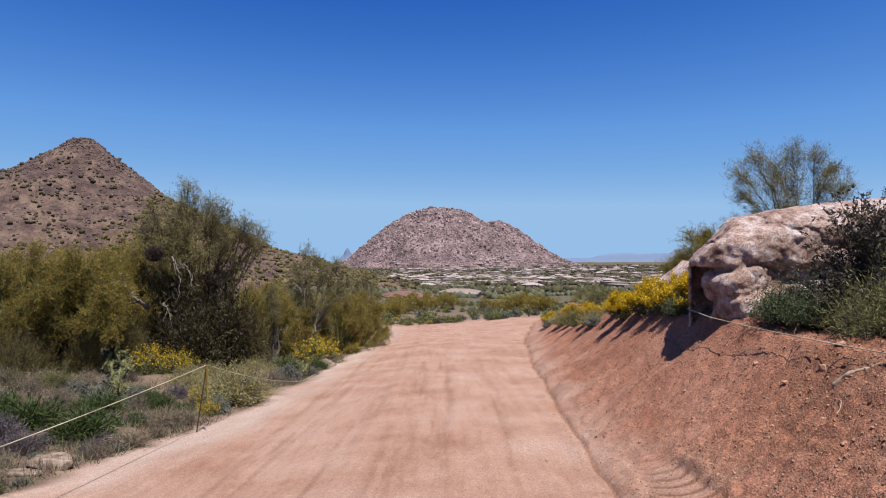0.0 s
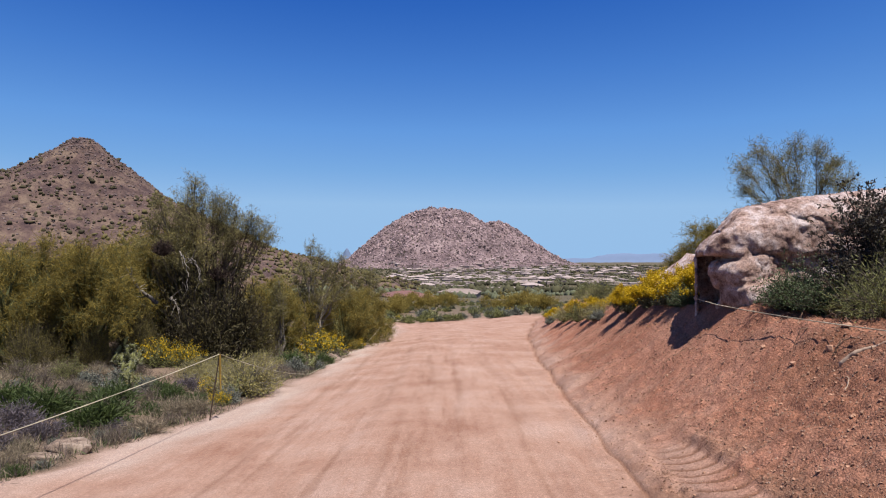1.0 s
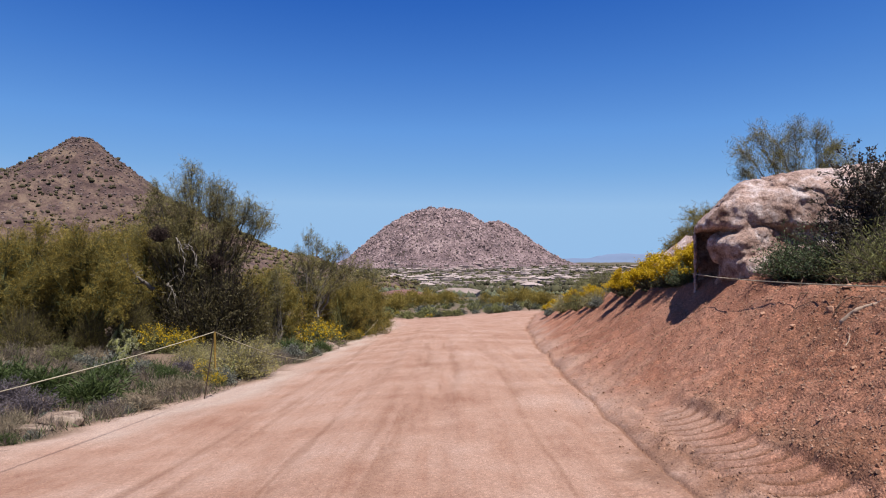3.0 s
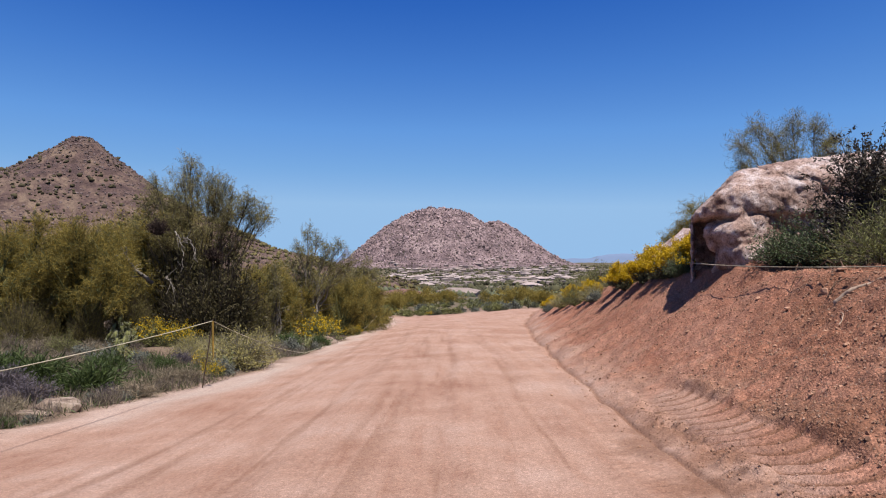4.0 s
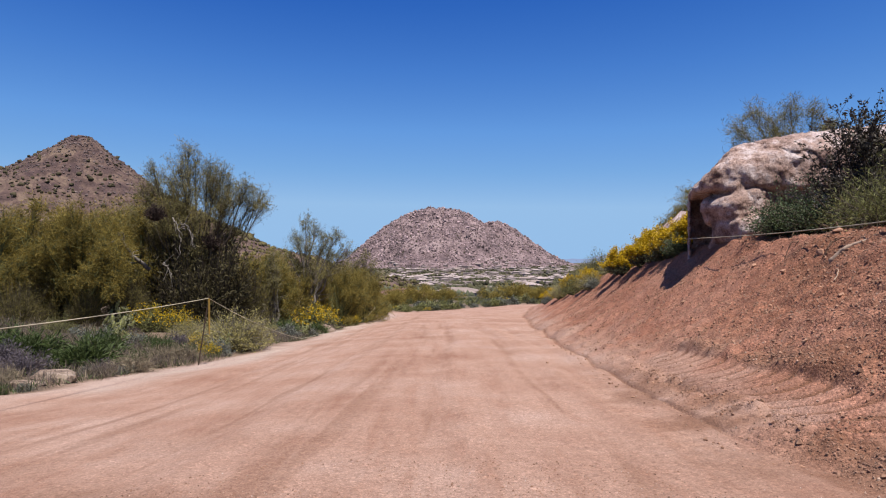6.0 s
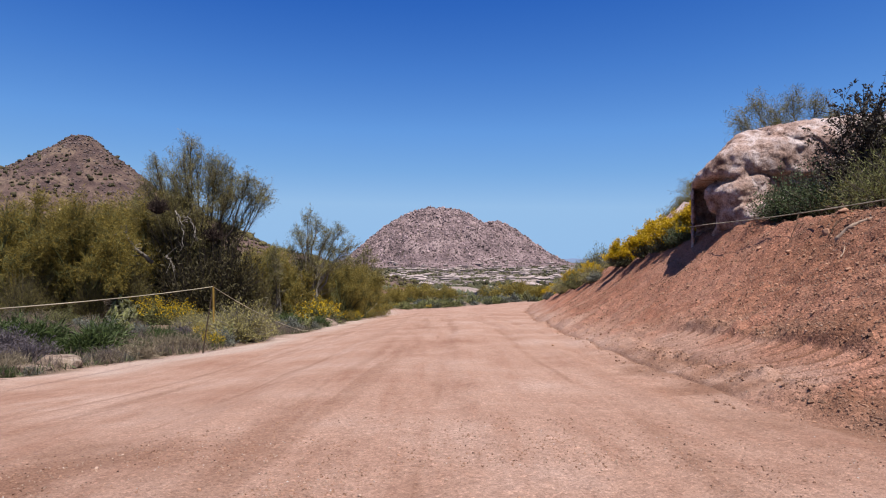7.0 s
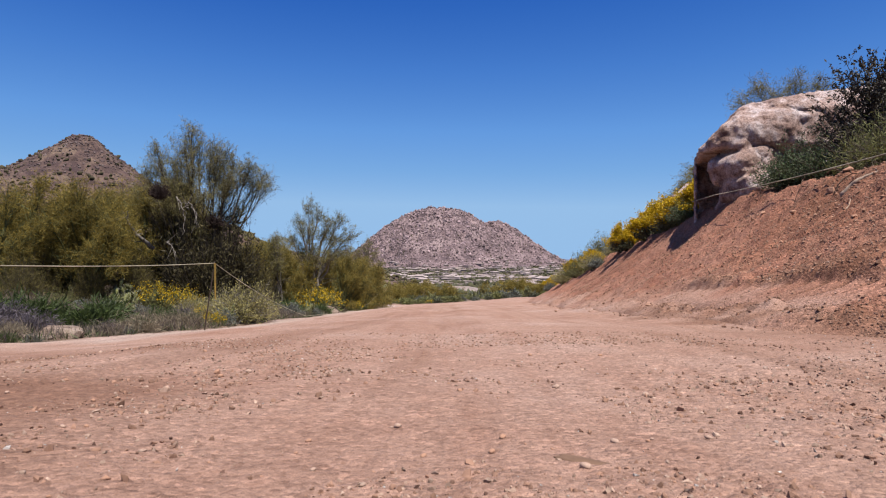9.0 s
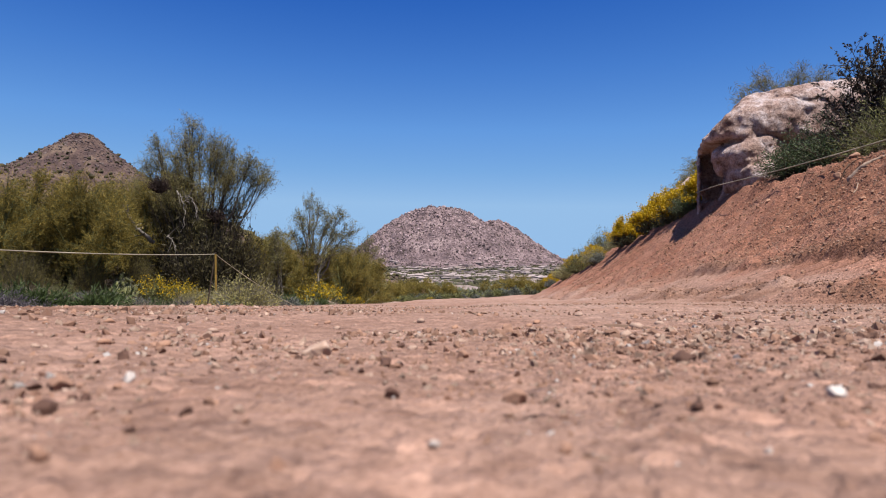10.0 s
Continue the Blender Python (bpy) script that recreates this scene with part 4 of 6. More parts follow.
def house(kind, label, w, d, h, roof, wing):
    ob = thing("house", label, "house", "houses in the valley")
    main, side = ((-w / 2, -d / 2, -2.0), (w / 2, d / 2, h)), ((w / 2 - wing, -d / 2 - 6, -2.0), (w / 2, -d / 2, h - 0.4))
    part("wall", mesh_of("wall", *join(box(*main), box(*side)), "stucco", flat=True), ob)
    if kind == "flat":
        para = [box((lo[0] - 0.1, lo[1] - 0.1, hi[2]), (hi[0] + 0.1, hi[1] + 0.1, hi[2] + 0.5)) for lo, hi in (main, side)]
        part("roof", mesh_of("roof", *join(*para), roof, flat=True), ob)
    else:
        part("roof", mesh_of("roof", *join(hip(*main, 2.1), hip(side[0], (side[1][0], side[1][1] + 2, side[1][2]), 1.5)), roof, flat=True), ob)
    y = -d / 2
    for x in (-w * 0.38, -w * 0.14):
        part("window", mesh_of("window", *box((x - 1.1, y - 0.06, 0.9), (x + 1.1, y + 0.1, 2.3)), "pane", flat=True), ob)
    part("door", mesh_of("door", *box((0.02 * w, y - 0.05, 0), (0.02 * w + 1.1, y + 0.1, 2.1)), "bark", flat=True), ob)
    part("garage_door", mesh_of("garage_door", *box((w / 2 - wing + 0.8, y - 6.06, 0), (w / 2 - 0.8, y - 5.9, 2.3)), "grey_roof", flat=True), ob)
    return ob


HOUSES = [house("flat", "low tan stucco house with a flat pale roof", 20, 11, 3.6, "white_roof", 7),
          house("hip", "low tan stucco house with a grey tile roof", 23, 12, 3.2, "grey_roof", 8),
          house("hip", "low tan stucco house with a pale tile roof", 18, 11, 3.4, "white_roof", 6.5),
          house("flat", "long tan stucco house with a flat tan roof", 26, 12, 3.8, "stucco", 8)]
HOUSES[0].matrix_basis = pose(20, 760, land1(20, 760), 0, 0, 20)
HOUSES[1].matrix_basis = pose(-18, 640, land1(-18, 640), 0, 0, -35)
HOUSES[2].matrix_basis = pose(75, 820, land1(75, 820), 0, 0, 60)
HOUSES[3].matrix_basis = pose(4, 930, land1(4, 930), 0, 0, 5)
rng = np.random.default_rng(31)
spots = [(20, 760), (-18, 640), (75, 820), (4, 930)]
while len(spots) < 270:
    y = 600 + 1500 * rng.random() ** 0.8
    x = y * rng.uniform(-0.085, 0.40)
    if y > 1850 and -0.07 * y < x < 0.02 * y:
        continue
    if any(abs(x - u) < 26 and abs(y - v) < 24 for u, v in spots):
        continue
    spots.append((x, y))
    z = land1(x, y)
    if y > 1450:
        z = max(z, float(mountain_height(np.array([x]), np.array([y - MOUNT[1]]))[0]))
        if z > -46:
            continue
    k = rng.uniform(0.8, 1.3)
    copy_thing(HOUSES[int(rng.integers(0, 4))], pose(x, y, z, 0, 0, rng.uniform(-180, 180)) @ Matrix.Diagonal((k, k * rng.uniform(0.8, 1.1), k * rng.uniform(1.0, 1.5), 1)))
rng = np.random.default_rng(33)
roofs, walls = [], []
while len(roofs) < 240:
    y = 950 + 1250 * rng.random()
    x = y * rng.uniform(-0.09, 0.24)
    z = land1(x, y)
    if y > 1450:
        z = max(z, float(mountain_height(np.array([x]), np.array([y - MOUNT[1]]))[0]))
    if z > (-52 if x < 150 else -30):
        continue
    w, d, h = rng.uniform(4, 10), rng.uniform(4, 7), rng.uniform(3.0, 5.5)
    lo, hi = (x - w, y - d, z - 2), (x + w, y + d, z + h)
    walls.append(box(lo, hi))
    roofs.append(hip(lo, hi, rng.uniform(0.6, 2.4)))
thing("far_house_wall", "tan stucco walls of the valley's far houses", "houses", kind="stuff", data=mesh_of("far_house_wall", *join(*walls), "stucco", flat=True))
thing("far_house_roof", "pale roofs of the valley's far houses", "roofs", kind="stuff", data=mesh_of("far_house_roof", *join(*roofs), "white_roof", flat=True))
red = house("hip", "low house with a wide red tile roof among shrubs", 19, 13, 2.6, "red_roof", 9)
tagged(red, group="houses in the valley")
red.matrix_basis = pose(-17.5, 255, land1(-17.5, 255) - 1.7, 0, 0, 25)
tan = house("hip", "low tan house with a wide brown tile roof among shrubs", 24, 13, 3.0, "grey_roof", 9)
tan.matrix_basis = pose(9.6, 360, land1(9.6, 360) + 0.5, 0, 0, -12)



# ---- shrubs ----
def shrub_meshes(seed, r, h, stems, per, blade, leaf, stem, flower=None, inner=0.35, thick=0.006, bloom=(0.04, 3)):
    """A low bush: stems that fan out from its foot, leaves along them, blossom at the tips."""
    rg = np.random.default_rng(seed)
    a, th = rg.uniform(0, 6.28, stems), np.arccos(rg.uniform(0.02, 1, stems))
    k = rg.uniform(0.6, 1.0, stems) * (1 + 0.18 * vnoise(np.cos(a) * 2 + seed, np.sin(a) * 2 + th, seed))
    tip = np.stack([r * np.sin(th) * np.cos(a) * k, r * np.sin(th) * np.sin(a) * k, h * (0.12 + 0.88 * np.cos(th)) * k], axis=1)
    root = np.stack([0.12 * r * np.cos(a), 0.12 * r * np.sin(a), -0.03 + 0 * a], axis=1)
    bend = (root + tip) / 2 + rg.normal(size=(stems, 3)) * 0.07 * r + np.array([0, 0, 0.08 * h])
    t1, t2 = np.full((stems, 1), thick), np.full((stems, 1), thick * 0.6)
    segs = np.concatenate([np.hstack([root, t1, bend, t2]), np.hstack([bend, t2, tip, t2 * 0.4])])
    u = rg.uniform(inner, 1.0, (stems, per))
    lower = u < 0.5
    s1, s2 = (u * 2)[..., None], (u * 2 - 1)[..., None]
    at = np.where(lower[..., None], root[:, None] * (1 - s1) + bend[:, None] * s1, bend[:, None] * (1 - s2) + tip[:, None] * s2).reshape(-1, 3)
    at = at + rg.normal(size=at.shape) * 0.05 * r
    way = np.repeat((tip - root) / np.linalg.norm(tip - root, axis=1, keepdims=True), per, axis=0) * 0.7 + rg.normal(size=at.shape) * 0.6
    made = [mesh_of("branchwork", *tubes(segs, 3), stem), mesh_of("foliage", *blades(at, way, blade[0], blade[1], rg), leaf, flat=True)]
    if flower:
        up = np.where(tip[:, 2] > 0.36 * h)[0]
        up = np.repeat(up, bloom[1])
        fp = tip[up] * rg.uniform(0.88, 1.10, (len(up), 1)) + rg.normal(size=(len(up), 3)) * 0.035
        fp = np.repeat(fp, 3, axis=0)
        made.append(mesh_of("blossom", *blades(fp, rg.normal(size=fp.shape) + np.array([0, 0, 0.4]), bloom[0], bloom[0] * 0.9, rg), flower, flat=True))
    return made


def place_shrub(name, meshes, label, category, group, x, y, turn=0.0, s=1.0, z=None, tall=1.0):
    ob = thing(name, label, category, group)
    for me, nm in zip(meshes, ("branchwork", "foliage", "blossom")):
        pt = part(nm, me, ob)
        if nm == "branchwork":
            tagged(pt, kind="stuff")
    ob.matrix_basis = pose(x, y, (land1(x, y) if z is None else z) - 0.02, 0, 0, turn) @ Matrix.Diagonal((s, s, s * tall, 1))
    return ob


BRITTLE = [shrub_meshes(s_, 0.62, 0.72, 260, 16, (0.05, 0.020), "leaf_brittle", "bark", "flower", 0.3, bloom=(0.023, 85)) for s_ in (41, 42)]
BRITTLE_GREEN = shrub_meshes(43, 0.6, 0.7, 200, 14, (0.06, 0.024), "leaf_olive", "bark", "flower", 0.3, bloom=(0.028, 5))
BRITTLE_DIM = shrub_meshes(40, 0.6, 0.7, 220, 16, (0.06, 0.018), "leaf_olive", "bark", "flower", 0.25, bloom=(0.024, 5))
JOJOBA = shrub_meshes(44, 0.6, 0.8, 300, 30, (0.034, 0.016), "leaf_jojoba", "bark", None, 0.2)


def leafy_bush(seed, tips, per, spread, blade, leaf, stem, thick=0.02):
    """An upright open bush: bent stems from one foot to the given tips, side twigs, and leaves in loose sprays."""
    rg = np.random.default_rng(seed)
    segs, roots, ways = [], [], []
    for tip in tips:
        tip = np.array(tip, float)
        foot_ = rg.normal(size=3) * np.array([0.06, 0.06, 0]) + np.array([0, 0, -0.05])
        mid = foot_ * 0.5 + tip * 0.45 + rg.normal(size=3) * 0.07
        u = np.linspace(0, 1, 8)[:, None]
        way = foot_ * (1 - u) ** 2 + mid * 2 * u * (1 - u) + tip * u ** 2
        r = thick * (1 - 0.85 * u[:, 0])
        segs += [[*way[i], r[i], *way[i + 1], r[i + 1]] for i in range(7)]
        for i in rg.integers(2, 8, per):
            a = way[i] + (way[i - 1] - way[i]) * rg.random()
            d = rg.normal(size=3) + np.array([0, 0, 0.5]) + (tip - foot_) * 0.5
            b = a + d / np.linalg.norm(d) * spread * rg.uniform(0.5, 1.2)
            segs.append([*a, thick * 0.18, *b, thick * 0.07])
            k = int(rg.integers(8, 17))
            t = rg.uniform(0.25, 1.05, (k, 1))
            roots.append(a + (b - a) * t + rg.normal(size=(k, 3)) * 0.012)
            ways.append(np.repeat([d / np.linalg.norm(d)], k, axis=0) * 0.6 + rg.normal(size=(k, 3)) * 0.7)
    return [mesh_of("branchwork", *tubes(segs, 5), stem), mesh_of("foliage", *blades(np.concatenate(roots), np.concatenate(ways), blade[0], blade[1], rg), leaf, flat=True)]


def fan(seed, n, wide, high, deep=0.5):
    rg = np.random.default_rng(seed)
    a = np.linspace(-1, 1, n) + rg.normal(size=n) * 0.08
    return np.stack([wide * a, rg.normal(size=n) * deep * 0.5, high * (1 - 0.32 * a ** 2) * rg.uniform(0.72, 1.05, n)], axis=1)


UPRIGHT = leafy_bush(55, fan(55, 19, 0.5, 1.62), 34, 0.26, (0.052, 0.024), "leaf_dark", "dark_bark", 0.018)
LOWER = leafy_bush(56, fan(56, 15, 0.55, 1.0), 20, 0.22, (0.042, 0.020), "leaf_dark", "bark", 0.014)
CREOSOTE = shrub_meshes(46, 0.8, 0.85, 260, 18, (0.07, 0.010), "leaf_olive", "bark", None, 0.3)
FORB = shrub_meshes(47, 0.45, 0.5, 200, 10, (0.13, 0.016), "leaf_green", "leaf_green", None, 0.2, 0.004)
SAGE = shrub_meshes(48, 0.4, 0.42, 200, 14, (0.045, 0.02), "leaf_sage", "dead", None, 0.3)
OLIVE = shrub_meshes(49, 0.62, 0.68, 340, 19, (0.05, 0.010), "leaf_yellow", "dead", None, 0.35)
DRY = shrub_meshes(50, 0.45, 0.4, 220, 4, (0.10, 0.008), "leaf_mauve", "leaf_straw", None, 0.3, 0.004)
STRAW = shrub_meshes(51, 0.45, 0.4, 200, 5, (0.12, 0.008), "leaf_straw", "leaf_straw", None, 0.3, 0.004)

# ---- trees ----
PALO = [plume_tree(s_, dome(s_ + 80, 36, 1.8, 3.6, 0.40, (0.36, 0.62)), "green_bark", "palo", 46, 20, (0.13, 0.011), 0.11, 0.4, 0.85) for s_ in (1, 2, 3)]
MOUND = [plume_tree(s_, dome(s_ + 80, 44, 1.9, 3.3, 0.06, (0.40, 0.62)), "green_bark", "palo", 46, 20, (0.13, 0.011), 0.08, 0.5, 0.85) for s_ in (4, 5)]
TALL = plume_tree(7, ((-0.23, 0, 5.45, 0.40), (-0.1, 0.2, 5.05, 0.5), (-0.35, -0.3, 4.85, 0.55), (0.4, 0.1, 4.95, 0.45), (0.56, -0.2, 4.5, 0.5), (-0.75, 0, 4.5, 0.5), (-0.15, -0.5, 4.15, 0.6), (0.2, 0.5, 4.3, 0.6), (-1.1, 0.2, 4.05, 0.5),
                      (1.35, 0, 4.12, 0.42), (1.85, 0.2, 4.1, 0.42), (2.08, -0.1, 3.8, 0.36), (1.5, 0.3, 3.8, 0.4), (0.85, -0.2, 3.6, 0.45), (-1.45, 0.4, 4.55, 0.4), (-1.75, 0.2, 4.25, 0.42), (-0.9, -0.5, 3.4, 0.55), (-1.6, -0.3, 3.5, 0.5), (0.35, -0.6, 3.5, 0.5), (-0.3, -0.7, 3.2, 0.45), (1.0, 0.1, 4.5, 0.42), (1.0, -0.3, 4.0, 0.45), (0.7, 0.3, 4.85, 0.38), (1.6, -0.2, 4.35, 0.38), (-1.2, -0.2, 4.85, 0.36), (0.6, 0.4, 4.0, 0.5), (-1.3, 0.2, 2.8, 0.55), (-0.6, 0.3, 2.6, 0.5), (0.6, 0.2, 2.9, 0.5), (1.15, 0.2, 3.1, 0.45), (0.2, -0.4, 2.5, 0.5), (-0.5, -0.6, 3.8, 0.45)),
                  "bark", "palo_grey", 60, 26, (0.11, 0.009), 0.085, 0.5, 1.3)
SLIM = plume_tree(11, ((-0.05, 0, 3.75, 0.32), (0.3, 0.1, 3.42, 0.36), (-0.4, 0, 3.2, 0.36), (0.75, 0.1, 3.15, 0.36), (1.15, -0.1, 3.2, 0.32), (0, -0.2, 2.9, 0.42), (0.45, 0.2, 2.75, 0.42), (-0.65, 0.1, 2.6, 0.40), (1.0, 0, 2.6, 0.42), (1.45, 0.1, 2.75, 0.34), (0.2, -0.2, 2.1, 0.42), (-0.3, 0.2, 2.2, 0.42), (0.8, -0.1, 2.0, 0.42), (1.3, 0, 2.2, 0.36)),
                  "dead", "palo_dim", 52, 22, (0.14, 0.010), 0.12, 0.08)
AIRY = plume_tree(12, ((-1.7, 0, 3.25, 0.42), (-1.2, 0.2, 3.7, 0.42), (-0.7, 0, 3.45, 0.45), (-0.1, 0.2, 3.85, 0.42), (0.4, 0, 3.7, 0.42), (0.9, 0.1, 3.4, 0.42), (-1.6, 0, 2.7, 0.42), (-0.9, -0.2, 2.9, 0.45), (-0.2, 0, 3.0, 0.45), (0.6, -0.1, 2.9, 0.45), (1.2, 0, 2.9, 0.45), (-1.2, 0, 2.1, 0.45), (-0.4, 0, 2.3, 0.5), (0.7, 0.1, 2.2, 0.5), (-1.7, 0.1, 1.7, 0.45), (-0.8, 0.1, 1.7, 0.45), (0.1, 0.1, 1.8, 0.45)),
                  "dead", "palo_dim", 66, 24, (0.15, 0.008), 0.05, 0.25, 0.7)
FAR_PALO = [tree_meshes(s_, 4.0, (0, 0), 4, "green_bark", ("green_bark", "palo"), (2, 1), 2, trunk=0.09, per_tip=7, blade=(0.32, 0.07), opening=0.9, clump=0.16, up=0.04) for s_ in (21, 22)]
ROADSIDE = "trees beside the road"
tall = place_tree("palo_verde_tree", TALL, "tall palo verde tree with a wispy crown and dark stems", "tree", ROADSIDE, -7.6, 18.4, 6.05, 0)


def dead_limb(parent, points, r, seed):
    """A pale broken limb, in the tree's own measure."""
    rg = np.random.default_rng(seed)
    c = np.array(points, float)
    u = np.linspace(0, len(c) - 1, 6 * (len(c) - 1) + 1)
    p = np.stack([np.interp(u, np.arange(len(c)), c[:, i]) for i in range(3)], axis=1)
    for _ in range(5):
        p[1:-1] = (p[:-2] + 2 * p[1:-1] + p[2:]) / 4
    p[1:-1] += rg.normal(size=p[1:-1].shape) * 0.02
    segs, n = [], len(p)
    for i in range(n - 1):
        k0, k1 = r * (1 - 0.8 * i / n), r * (1 - 0.8 * (i + 1) / n)
        segs.append([*p[i], k0, *p[i + 1], k1])
        if i % 3 == 2:
            d = (p[i + 1] - p[i]) / np.linalg.norm(p[i + 1] - p[i]) * 0.14 + rg.normal(size=3) * 0.10
            e = p[i + 1] + d
            g = e + d * 0.8 + rg.normal(size=3) * 0.06
            segs += [[*p[i + 1], k1 * 0.5, *e, k1 * 0.35], [*e, k1 * 0.35, *g, r * 0.12]]
    part("dead_branch", mesh_of("dead_branch", *tubes(segs, 6), "dead"), parent, "pale bare dead branch")


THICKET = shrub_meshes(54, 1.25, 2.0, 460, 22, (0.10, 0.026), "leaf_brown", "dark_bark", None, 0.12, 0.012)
BRUSH = shrub_meshes(57, 1.25, 2.0, 420, 34, (0.10, 0.012), "leaf_brush", "bark", None, 0.15, 0.010)
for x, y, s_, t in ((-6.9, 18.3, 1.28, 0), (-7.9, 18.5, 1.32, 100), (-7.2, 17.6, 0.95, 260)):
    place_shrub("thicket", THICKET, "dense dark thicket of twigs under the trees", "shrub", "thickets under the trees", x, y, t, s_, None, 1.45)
for x, y, s_, t in ((-6.2, 18.9, 0.85, 200), (-8.9, 16.9, 0.6, 330), (-9.2, 17.4, 0.8, 40), (-11.8, 16.2, 0.7, 150), (-10.6, 15.4, 0.62, 20), (-12.4, 14.8, 0.7, 70), (-13.6, 15.4, 0.7, 190), (-9.6, 16.0, 0.5, 300), (-10.4, 14.6, 0.5, 130), (-11.6, 14.2, 0.5, 230), (-12.8, 13.6, 0.5, 30), (-14.6, 14.0, 0.6, 80)):
    place_shrub("thicket", BRUSH, "olive-brown brush of fine twigs under the trees", "shrub", "thickets under the trees", x, y, t, s_, None, 1.45)
dead_limb(tall, ((0.05, -0.9, 3.0), (0.15, -1.4, 3.15), (0.45, -1.6, 3.1), (0.62, -1.65, 2.75), (0.6, -1.7, 2.5)), 0.022, 3)
dead_limb(tall, ((-0.3, -0.9, 3.35), (0.05, -1.4, 3.15), (0.25, -1.6, 2.75), (0.2, -1.6, 2.3)), 0.022, 4)
dead_limb(tall, ((-0.9, -1.0, 1.9), (-1.15, -1.5, 2.3), (-1.3, -1.6, 2.65), (-1.25, -1.7, 2.9)), 0.06, 5)
dead_limb(tall, ((-0.45, -1.0, 1.9), (-0.3, -1.5, 2.1), (-0.1, -1.6, 1.95), (0.05, -1.7, 1.7)), 0.035, 6)
dead_limb(tall, ((-1.0, -1.0, 0.9), (-1.6, -1.4, 1.05), (-2.2, -1.6, 1.0), (-2.7, -1.6, 0.8)), 0.022, 7)
dead_limb(tall, ((-1.2, -1.0, 2.3), (-1.7, -1.4, 2.45), (-2.2, -1.6, 2.35), (-2.6, -1.6, 2.4)), 0.018, 8)
clump_of = shrub_meshes(53, 0.33, 0.34, 260, 8, (0.06, 0.012), "mistletoe", "mistletoe", None, 0.2, 0.006)
place_shrub("mistletoe", clump_of, "dark mistletoe clump hanging in the tall tree", "plant", "", -8.10, 16.8, 0, 1.05, 1.68, 1.5)
place_shrub("mistletoe", clump_of, "dark mistletoe clump hanging in the tall tree", "plant", "", -7.0, 18.0, 80, 1.2, 0.9, 1.2)
for x, y, h, t, k in ((-11.2, 17.4, 3.6, 40, 1), (-14.0, 18.5, 3.7, 80, 0), (-10.0, 16.6, 3.8, 130, 2), (-9.8, 20.5, 4.7, 200, 0), (-11.6, 15.7, 3.8, 330, 1), (-13.8, 14.9, 3.4, 300, 2), (-9.3, 19.2, 4.5, 15, 1), (-16.5, 20, 4.0, 150, 1), (-7.4, 24, 3.2, 240, 2)):
    place_tree("palo_verde_tree", PALO[k], "bushy yellow-green palo verde tree", "tree", ROADSIDE, x, y, h, t)
for x, y, h, t, k in ((-6.4, 21.6, 2.7, 260, 1), (-5.3, 22.8, 2.4, 330, 0), (-4.3, 24.8, 2.7, 70, 1), (-3.75, 28.0, 2.4, 100, 0), (-4.6, 26.6, 2.9, 20, 0), (-4.4, 31.5, 2.9, 160, 1)):
    place_tree("palo_verde_tree", MOUND[k], "bushy yellow-green palo verde tree, leafy to the ground", "tree", ROADSIDE, x, y, h, t)
place_tree("mesquite_tree", SLIM, "slender grey-green tree above the bushes", "tree", ROADSIDE, -5.15, 22.6, 4.4, 0)
place_tree("mesquite_tree", SLIM, "slender grey-green tree above the bushes", "tree", ROADSIDE, -5.9, 20.8, 2.9, 120)
place_tree("mesquite_tree", SLIM, "slender grey-green tree above the bushes", "tree", ROADSIDE, -4.2, 33.0, 4.0, 200)
place_tree("palo_verde_tree", AIRY, "open-crowned palo verde tree behind the boulder", "tree", "", 8.65, 14.4, 3.75, 0)
for x, y, h, t in ((6.25, 14.6, 1.75, 50), (7.1, 15.3, 2.3, 190)):
    place_tree("palo_verde_tree", MOUND[0], "low bushy palo verde tree behind the boulder", "tree", "", x, y, h, t)

# ---- shrubs on the bank ----
BANK = "yellow-flowering bushes on the bank"
for x, y, s_, t, k in ((4.82, 11.3, 1.1, 0, 0), (4.92, 12.4, 1.2, 70, 1), (4.76, 13.6, 1.1, 140, 0), (4.6, 14.9, 0.9, 200, 1), (5.3, 12.1, 1.15, 260, 1), (5.0, 16.6, 0.75, 30, 0), (4.8, 19.2, 0.75, 150, 1), (5.0, 22.6, 0.85, 250, 0), (5.2, 28.5, 0.9, 120, 0)):
    place_shrub("brittlebush", BRITTLE[k], "brittlebush full of yellow flowers on the bank's edge", "shrub", BANK, x, y, t, s_)
place_shrub("jojoba_bush", JOJOBA, "dense green bush before the boulder", "shrub", "", 4.42, 7.62, 0, 0.92)
place_shrub("jojoba_bush", JOJOBA, "dense green bush before the boulder", "shrub", "", 4.55, 7.15, 90, 0.85)
place_shrub("dark_bush", UPRIGHT, "tall dark-leaved twiggy bush beside the boulder", "shrub", "", 5.06, 7.1, 0, 0.97)
place_shrub("dark_bush", UPRIGHT, "tall dark-leaved twiggy bush beside the boulder", "shrub", "", 5.55, 7.3, 160, 0.9)
place_shrub("dark_bush", LOWER, "lower dark twiggy bush beside the boulder", "shrub", "", 4.72, 6.9, 40, 0.78)
place_shrub("dark_bush", LOWER, "lower dark twiggy bush beside the boulder", "shrub", "", 4.98, 7.3, 250, 0.9)
place_shrub("creosote_bush", CREOSOTE, "olive-green creosote bush on the bank", "shrub", "", 4.62, 6.25, 0, 0.85)
place_shrub("creosote_bush", CREOSOTE, "olive-green creosote bush on the bank", "shrub", "", 5.1, 6.5, 120, 1.1)
place_shrub("creosote_bush", CREOSOTE, "olive-green creosote bush on the bank", "shrub", "", 4.95, 5.7, 210, 0.9)
